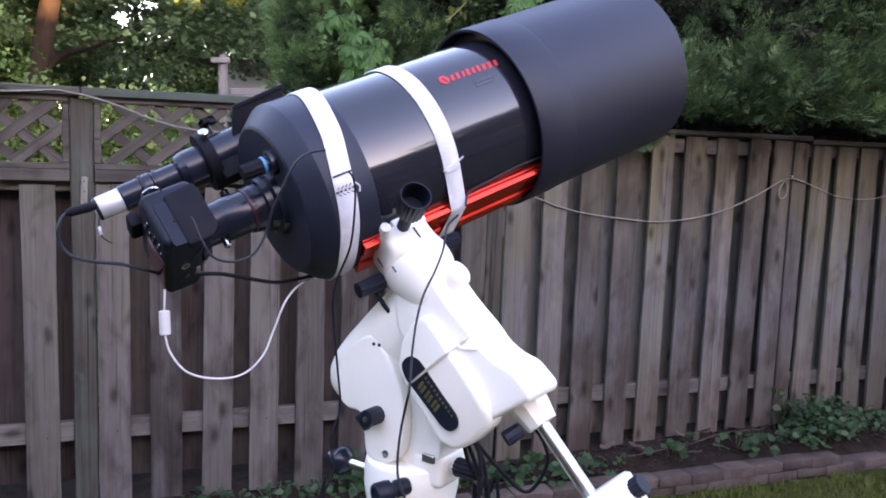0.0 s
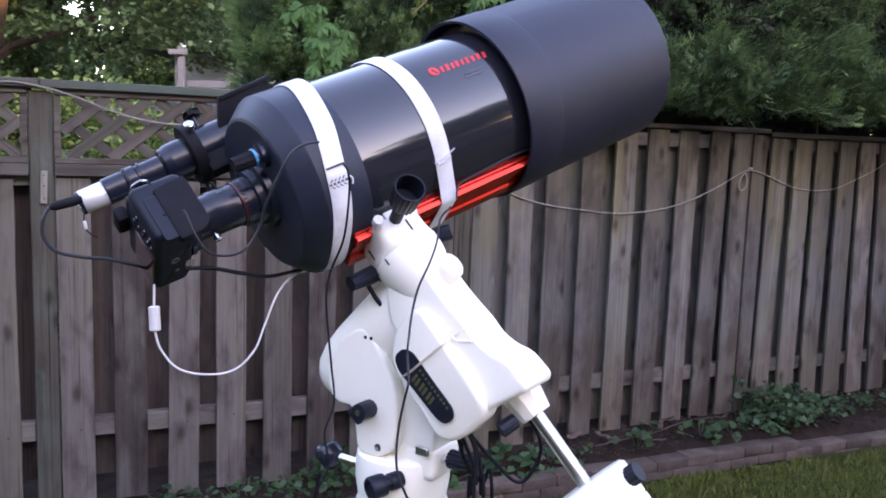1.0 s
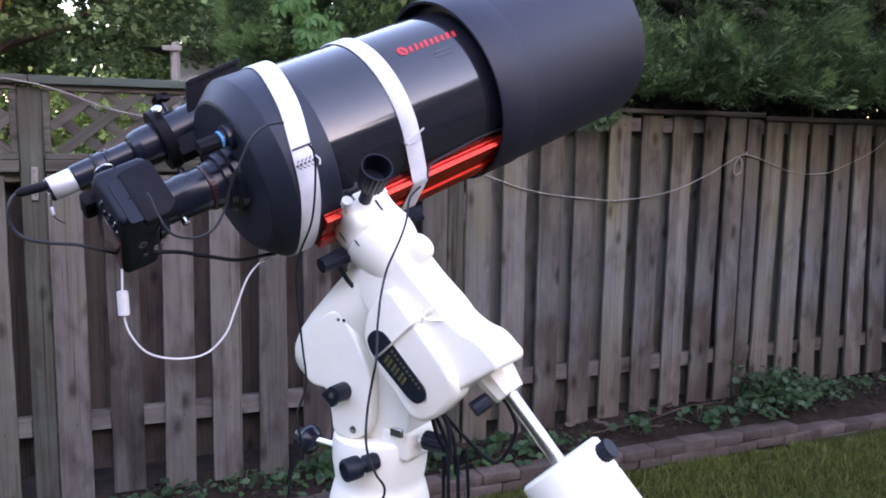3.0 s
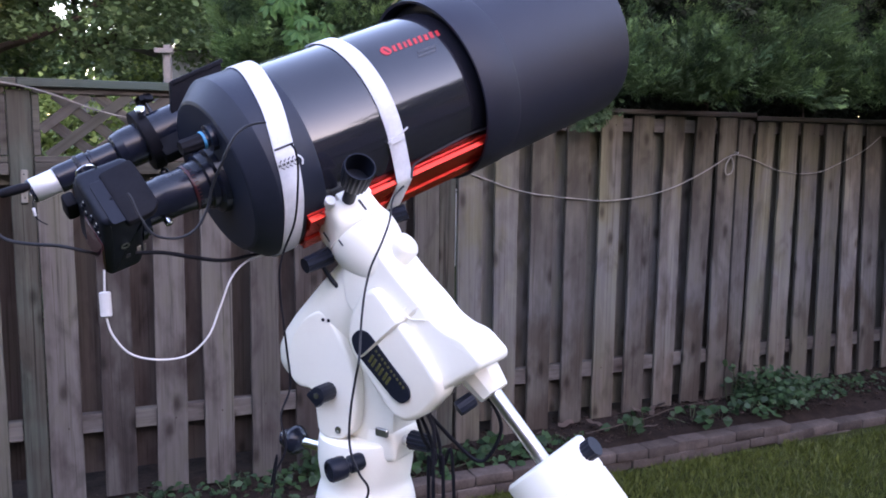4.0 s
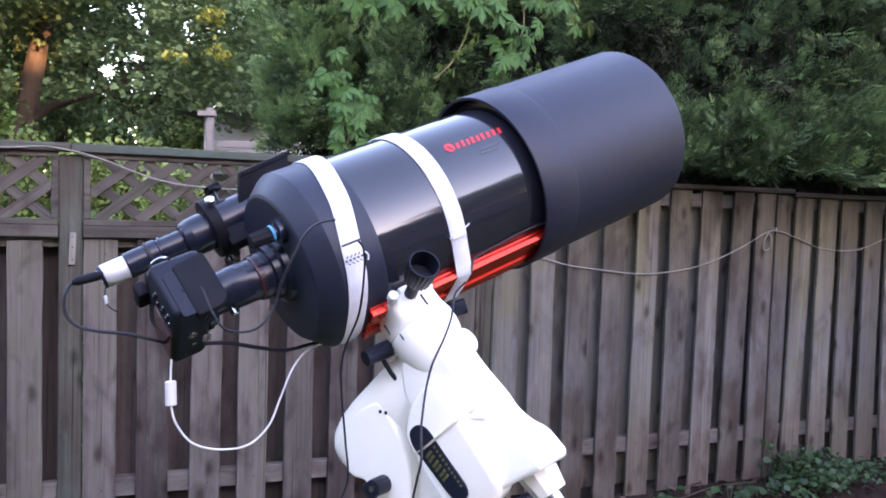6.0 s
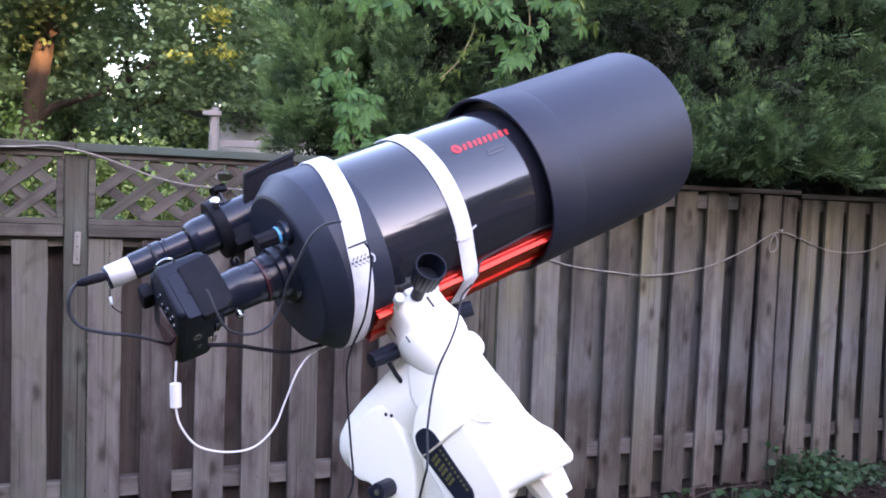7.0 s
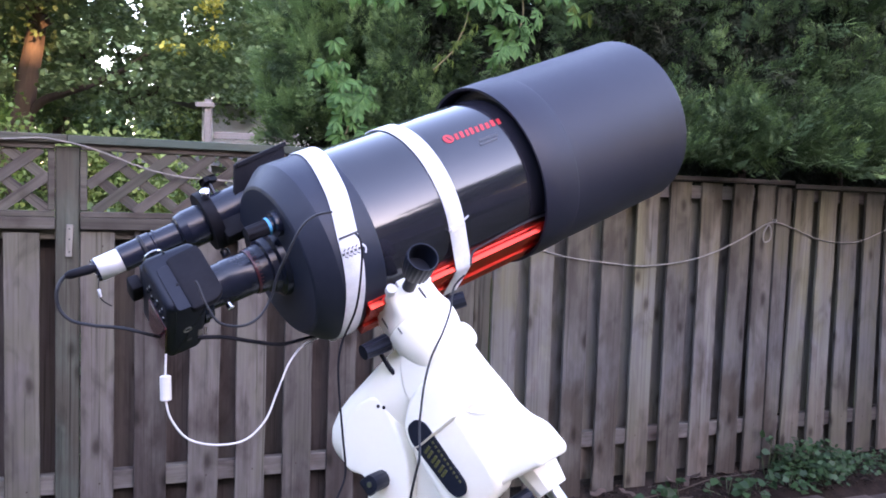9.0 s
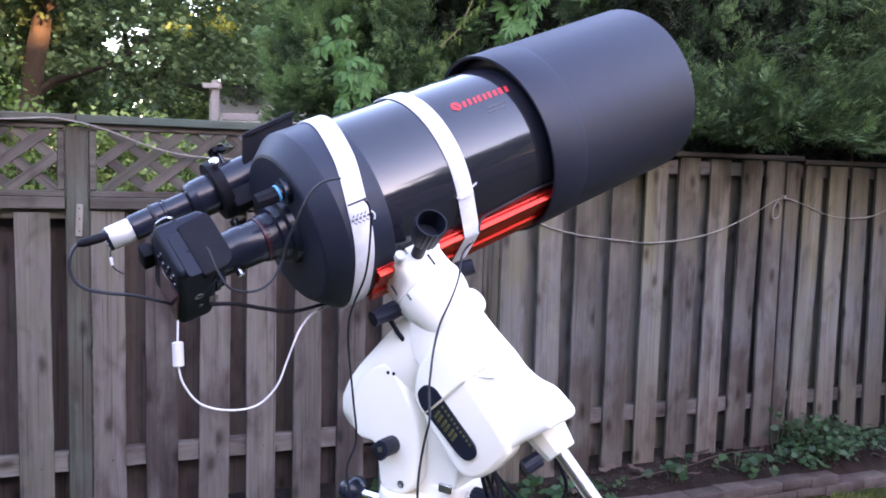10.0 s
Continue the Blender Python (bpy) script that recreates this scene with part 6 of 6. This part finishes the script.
# ---- creeper hanging from the hedge ----
def leaflet(w):
    """Broadest past the middle, with a narrow foot and a short point."""
    vs = [(0.06, 0, 0), (0.3, -w * 0.55, 0.03), (0.62, -w, 0.035), (1, 0, -0.1), (0.62, w, 0.035), (0.3, w * 0.55, 0.03), (0.34, 0, -0.015), (0.66, 0, -0.02)]
    return vs, [(0, 1, 6), (1, 2, 6), (2, 7, 6), (2, 3, 7), (3, 4, 7), (4, 6, 7), (4, 5, 6), (5, 0, 6)]


def creeper_leaf(seed, wide=0.19, curl=0.0):
    r = random.Random(seed)
    vs, fs = [], []
    for k, ang in enumerate((-82, -42, 0, 42, 82)):
        l = (0.7, 0.92, 1.0, 0.92, 0.7)[k] * r.uniform(0.9, 1.1)
        tv, tf = leaflet(wide)
        m = pose(0, 0, 0, 0, r.uniform(6, 26) + curl * r.uniform(0.3, 1.0), ang + r.uniform(-9, 9)) @ Matrix.Diagonal((l, l, l, 1))
        b = len(vs)
        vs += [m @ Vector(v) for v in tv]
        fs += [tuple(i + b for i in f) for f in tf]
    return vs, fs


leaf_meshes = [mesh_of("leaf", *creeper_leaf(k), CREEPER) for k in range(4)]
young_meshes = [mesh_of("leaf", *creeper_leaf(k + 9, 0.12, 55), CREEPER_YOUNG) for k in range(2)]


def creeper(path, count, size, seed, label, young=0.0, wide=0.1):
    """A hanging vine: a stem and five-fingered leaves along it, each its own part. path in s, u, z of the fence."""
    r = random.Random(seed)
    pts = [on_fence(*p) for p in path]
    base = pts[0]
    vine = thing("creeper_vine", Matrix.Translation(base), label, "vine", "creeper on the hedge")
    loc = [p - base for p in pts]
    part("stem", sweep(loc, 0.004, 5, 5), TWIG, vine)
    line = smooth_outline(loc, 12, closed=False)
    for i in range(count):
        p = line[int(r.uniform(0.02, 0.999) * (len(line) - 1))]
        off = FS * r.gauss(0, wide) + FU * r.uniform(0.0, 0.1) + Vector((0, 0, r.gauss(0, wide * 0.5)))
        z_ax = (FU * 1.0 + Vector((r.uniform(-0.5, 0.5), r.uniform(-0.3, 0.3), r.uniform(0.1, 0.9)))).normalized()
        x_ax = Vector((r.uniform(-0.7, 0.7), 0, -1.0))
        x_ax = (x_ax - z_ax * x_ax.dot(z_ax)).normalized()
        k = size * r.uniform(0.65, 1.2)
        ob = new("leaf", r.choice(young_meshes if r.random() < young else leaf_meshes))
        ob.parent = vine
        ob.matrix_basis = axes(p + off, x_ax, z_ax.cross(x_ax), z_ax) @ Matrix.Diagonal((k, k, k, 1))
    return vine


creeper([(1.02, 0.0, 2.44), (0.985, 0.0, 2.38), (1.0, 0.02, 2.3), (1.03, 0.03, 2.22), (1.05, 0.03, 2.12), (1.02, 0.03, 2.05)], 42, 0.074, 1, "green five-leaved creeper trailing down the hedge", 0.06, 0.07)
creeper([(1.08, 0.0, 2.86), (1.18, 0.02, 2.78), (1.25, 0.02, 2.72)], 8, 0.1, 11, "broad-leaved green creeper at the hedge's top", 0.0, 0.06)
creeper([(1.34, -0.02, 3.0), (1.45, 0.0, 2.86), (1.56, 0.0, 2.84), (1.65, 0.02, 2.8), (1.8, 0.02, 2.86)], 30, 0.09, 2, "green five-leaved creeper spilling over the hedge", 0.05, 0.09)
creeper([(1.66, 0.02, 2.84), (1.645, 0.05, 2.7), (1.6, 0.05, 2.58), (1.56, 0.05, 2.51), (1.47, 0.05, 2.42)], 16, 0.05, 3, "young yellow-green creeper shoot hanging from the hedge", 1.0, 0.03)
creeper([(1.86, 0.0, 3.0), (1.95, 0.02, 2.86), (1.96, 0.03, 2.72), (1.9, 0.03, 2.6), (1.87, 0.03, 2.52)], 34, 0.082, 4, "green creeper strand hanging from the hedge", 0.08, 0.075)
creeper([(2.05, 0.0, 3.0), (2.15, 0.02, 2.9), (2.24, 0.02, 2.8), (2.27, 0.02, 2.72)], 12, 0.082, 5, "pale creeper strand hanging from the hedge", 0.5, 0.06)


# ---- low plants in the bed ----
def ground_plant(name, s, u, wide, tall, count, leaf, seed, label, template=OVAL, mat=IVY):
    z = ground_height(s) - 0.02
    b = thing(name, Matrix.Translation(on_fence(s, u, z)), label, "plant", "plants in the bed")
    r = np.random.default_rng(seed)
    ang, rad = r.uniform(0, 2 * np.pi, count), np.sqrt(r.uniform(0, 1, count))
    pos = np.array(FS)[None] * (np.cos(ang) * rad * wide)[:, None] + np.array(FU)[None] * (np.sin(ang) * rad * min(wide, 0.16))[:, None]
    pos[:, 2] = tall * r.uniform(0.25, 1.0, count) * (1.05 - rad ** 2 * 0.8)
    f = np.stack([r.normal(0, 1, count), r.normal(-0.4, 1, count), r.normal(-0.25, 0.3, count)], -1)
    up = r.normal(0, 0.35, (count, 3)) + np.array([0.1, -0.5, 1.0])
    lv = new("leaves", scatter_mesh("leaves", *template, pos, bases(f, up), r.uniform(leaf * 0.6, leaf * 1.3, count), mat))
    lv.parent = b
    for k in range(5):
        q = pos[k * 3 % count]
        part("stem", sweep([(q[0] * 0.3, q[1] * 0.3, -0.01), (q[0] * 0.7, q[1] * 0.7, q[2] * 0.5), tuple(q)], 0.003, 5, 3), STEM, b)
    return b


WIDELEAF = oval_tris(0.42)
for i, (s, u, w, tall, cnt, leaf, tmpl) in enumerate((
        (3.92, 0.14, 0.17, 0.24, 260, 0.036, LOBED), (4.14, 0.13, 0.19, 0.19, 300, 0.034, LOBED), (4.4, 0.14, 0.18, 0.11, 150, 0.032, LOBED), (4.66, 0.14, 0.16, 0.08, 50, 0.032, LOBED), (3.75, 0.06, 0.06, 0.36, 16, 0.055, WIDELEAF), (3.98, 0.29, 0.12, 0.13, 110, 0.036, LOBED), (3.72, 0.28, 0.13, 0.12, 44, 0.045, WIDELEAF), (3.5, 0.26, 0.12, 0.1, 20, 0.06, WIDELEAF),
        (3.3, 0.24, 0.14, 0.1, 20, 0.062, WIDELEAF), (2.85, 0.24, 0.1, 0.13, 13, 0.062, WIDELEAF), (3.0, 0.2, 0.06, 0.15, 6, 0.06, WIDELEAF), (2.5, 0.2, 0.1, 0.07, 10, 0.045, WIDELEAF),
        (2.0, 0.22, 0.24, 0.12, 60, 0.055, WIDELEAF), (1.65, 0.24, 0.22, 0.12, 60, 0.055, WIDELEAF), (2.25, 0.24, 0.16, 0.1, 30, 0.05, LOBED),
        (1.2, 0.14, 0.2, 0.16, 60, 0.05, WIDELEAF), (0.95, 0.12, 0.2, 0.1, 60, 0.045, OVAL), (0.65, 0.1, 0.2, 0.1, 70, 0.042, OVAL), (0.35, 0.1, 0.2, 0.12, 70, 0.042, OVAL), (0.1, 0.12, 0.16, 0.08, 40, 0.04, OVAL), (1.05, 0.04, 0.1, 0.2, 30, 0.05, WIDELEAF),
        (4.95, 0.12, 0.2, 0.08, 26, 0.05, WIDELEAF))):
    ground_plant("ground_plant", s, u, w, tall, cnt, leaf, 200 + i, "low green leafy plant growing in the soil bed", tmpl)
dry = thing("dry_leaf", Matrix.Translation(on_fence(3.18, 0.07, ground_height(3.18) + 0.02)), "curled pale brown dead leaf on the soil", "leaf")
part("blade", sweep([(-0.05, 0, 0), (-0.02, 0.0, 0.015), (0.02, 0.01, 0.012), (0.05, 0.0, 0.03)], 0.02, 6, 4, flat=0.15), material("dead_leaf", (0.075, 0.047, 0.036), 0.8, scale=20), dry)

for k, (s, u) in enumerate(((3.24, 0.03), (3.12, 0.1), (2.7, 0.12), (2.55, 0.05), (3.4, 0.06), (2.95, 0.3), (2.3, 0.14), (2.2, 0.26), (3.05, 0.05), (4.7, 0.2), (1.4, 0.2))):
    one = copy_thing(dry, Matrix.Translation(on_fence(s, u, ground_height(s) + 0.012)) @ pose(0, 0, 0, 12 * (k % 3) - 10, 9 * (k % 4) - 12, 67 * k) @ Matrix.Diagonal((0.7 + 0.1 * (k % 4), 0.8, 0.8, 1)))
trailing = thing("bare_stem", Matrix.Translation(on_fence(2.9, 0.24, ground_height(2.9))), "long bare brown vine stem lying on the soil", "stem")
part("stem", sweep([FS * a + FU * b + Vector((0, 0, c)) for a, b, c in ((-0.35, 0.02, 0.02), (-0.15, 0.0, 0.028), (0.1, -0.04, 0.03), (0.32, -0.09, 0.045), (0.52, -0.1, 0.05), (0.7, -0.12, 0.04))], 0.0032, 6, 5), BARK, trailing)

# grass of the lawn
g = np.random.default_rng(9)
m = 52000
gs, gu = g.uniform(-0.4, 5.2, m), 0.452 + 1.25 * g.uniform(0, 1, m) ** 1.3
edge = 0.0 + 0.07 * (gs > 3.9) + 0.03 * np.sin(gs * 9) * np.sin(gs * 3.7)
kept = g.uniform(0, 1, m) < np.clip((gu - 0.46 - edge) / 0.05 + 0.3, 0, 1) * np.clip((gs + 0.4) / 0.8, 0, 1) * np.clip((1.75 - gu) / 0.5, 0, 1)
gs, gu = gs[kept], gu[kept]
m = len(gs)
pos = np.array(FO)[None] + np.array(FS)[None] * gs[:, None] + np.array(FU)[None] * gu[:, None]
patch = np.array([noise.noise(Vector((p[0] * 4, p[1] * 4, 0))) for p in pos])
f = np.stack([g.normal(0, 0.5, m), g.normal(0, 0.5, m), np.full(m, 1.0)], -1)
blade = ([(0, -0.06, 0), (0, 0.06, 0), (0.5, 0.05, 0.03), (0.5, -0.05, 0.03), (1.0, 0.0, 0.14)], [(0, 1, 2), (0, 2, 3), (3, 2, 4)])
m2 = 24000
ws, wu = g.uniform(-5.0, 6.5, m2), g.uniform(1.3, 6.5, m2)
pos = np.concatenate([pos, np.array(FO)[None] + np.array(FS)[None] * ws[:, None] + np.array(FU)[None] * wu[:, None]])
f = np.concatenate([f, np.stack([g.normal(0, 0.6, m2), g.normal(0, 0.6, m2), np.full(m2, 1.0)], -1)])
patch = np.concatenate([patch, np.full(m2, 2.2)])
m += m2
grass = new("grass", scatter_mesh("grass", *blade, pos, bases(f, g.normal(0, 1, (m, 3))), g.uniform(0.022, 0.05, m) * (1 + 0.5 * patch), GRASS))
tagged(grass, "short green lawn grass in front of the kerb", "grass", kind="stuff")

# ---- next garden's arbour and houses ----
arbour = thing("arbour", Matrix.Translation((-2.47, 8.6, 0)), "pale weathered timber arbour post with cross arms", "arbour")
part("post", box(0.068, 0.068, 2.66, 0.006, 1), PALE_WOOD, arbour, at=pose(0, 0, 1.33), smooth=False)
part("cross_arm", box(0.19, 0.04, 0.05, 0.006, 1), PALE_WOOD, arbour, at=pose(-0.02, -0.05, 2.6), smooth=False)
part("panel", box(0.9, 0.03, 0.07, 0.004, 1), PALE_WOOD, arbour, at=pose(0.5, 0.06, 2.3), smooth=False)
part("panel", box(0.9, 0.03, 0.07, 0.004, 1), PALE_WOOD, arbour, at=pose(0.5, 0.06, 2.16), smooth=False)


def house(name, x0, x1, y0, y1, height, wall, label, ridge=1.8, windows=()):
    w, dpt = x1 - x0, y1 - y0
    hs = thing(name, Matrix.Translation(((x0 + x1) / 2, (y0 + y1) / 2, 0)), label, "house")
    part("wall", box(w, dpt, height, m=Matrix.Translation((0, 0, height / 2))), wall, hs, smooth=False)
    bm = bmesh.new()
    o = 0.35
    a = [bm.verts.new(p) for p in ((-w / 2 - o, -dpt / 2 - o, height), (w / 2 + o, -dpt / 2 - o, height), (w / 2 + o, dpt / 2 + o, height), (-w / 2 - o, dpt / 2 + o, height), (-w / 2 - o, 0, height + ridge), (w / 2 + o, 0, height + ridge))]
    for q in ((0, 1, 5, 4), (2, 3, 4, 5), (1, 2, 5), (3, 0, 4), (0, 3, 2, 1)):
        bm.faces.new([a[i] for i in q])
    part("roof", bm, SHINGLE, hs, smooth=False)
    for px_, side, pz in windows:
        wn = part("window", box(1.2, 0.08, 1.2, 0.01, 1), KNOB_WHITE, hs, at=pose(px_, side * (dpt / 2 + 0.02), pz), smooth=False)
        part("pane", box(1.04, 0.02, 1.04), GLASS, wn, at=pose(0, side * 0.04, 0), smooth=False)
    return hs


house("garden_shed", -3.6, -2.75, 9.7, 11.0, 2.0, STUCCO, "low pale plastered shed in the next garden", 0.2)
# white wall added to stand in for the bright patch beside the arbour
house("white_garage", -3.36, 0.6, 11.4, 14.0, 2.85, KNOB_WHITE, "white painted building added for the bright patch by the arbour", 0.05)
house("neighbour_house", 9.5, 16, 11, 16, 3.4, BRICKWALL, "red brick house beyond the hedge", 1.8, ((-1.5, -1, 1.6),))
# unseen house, added to keep the low sun off fence and hedge
house("house", -12.0, 30.0, -17, -9.5, 5.6, BRICKWALL, "unseen two-storey brick house added behind the lawn to block the sun", 2.9, ((-6, 1, 1.6), (-2, 1, 1.6), (2, 1, 1.6), (6, 1, 1.6), (-4, 1, 4.2), (0, 1, 4.2), (4, 1, 4.2)))
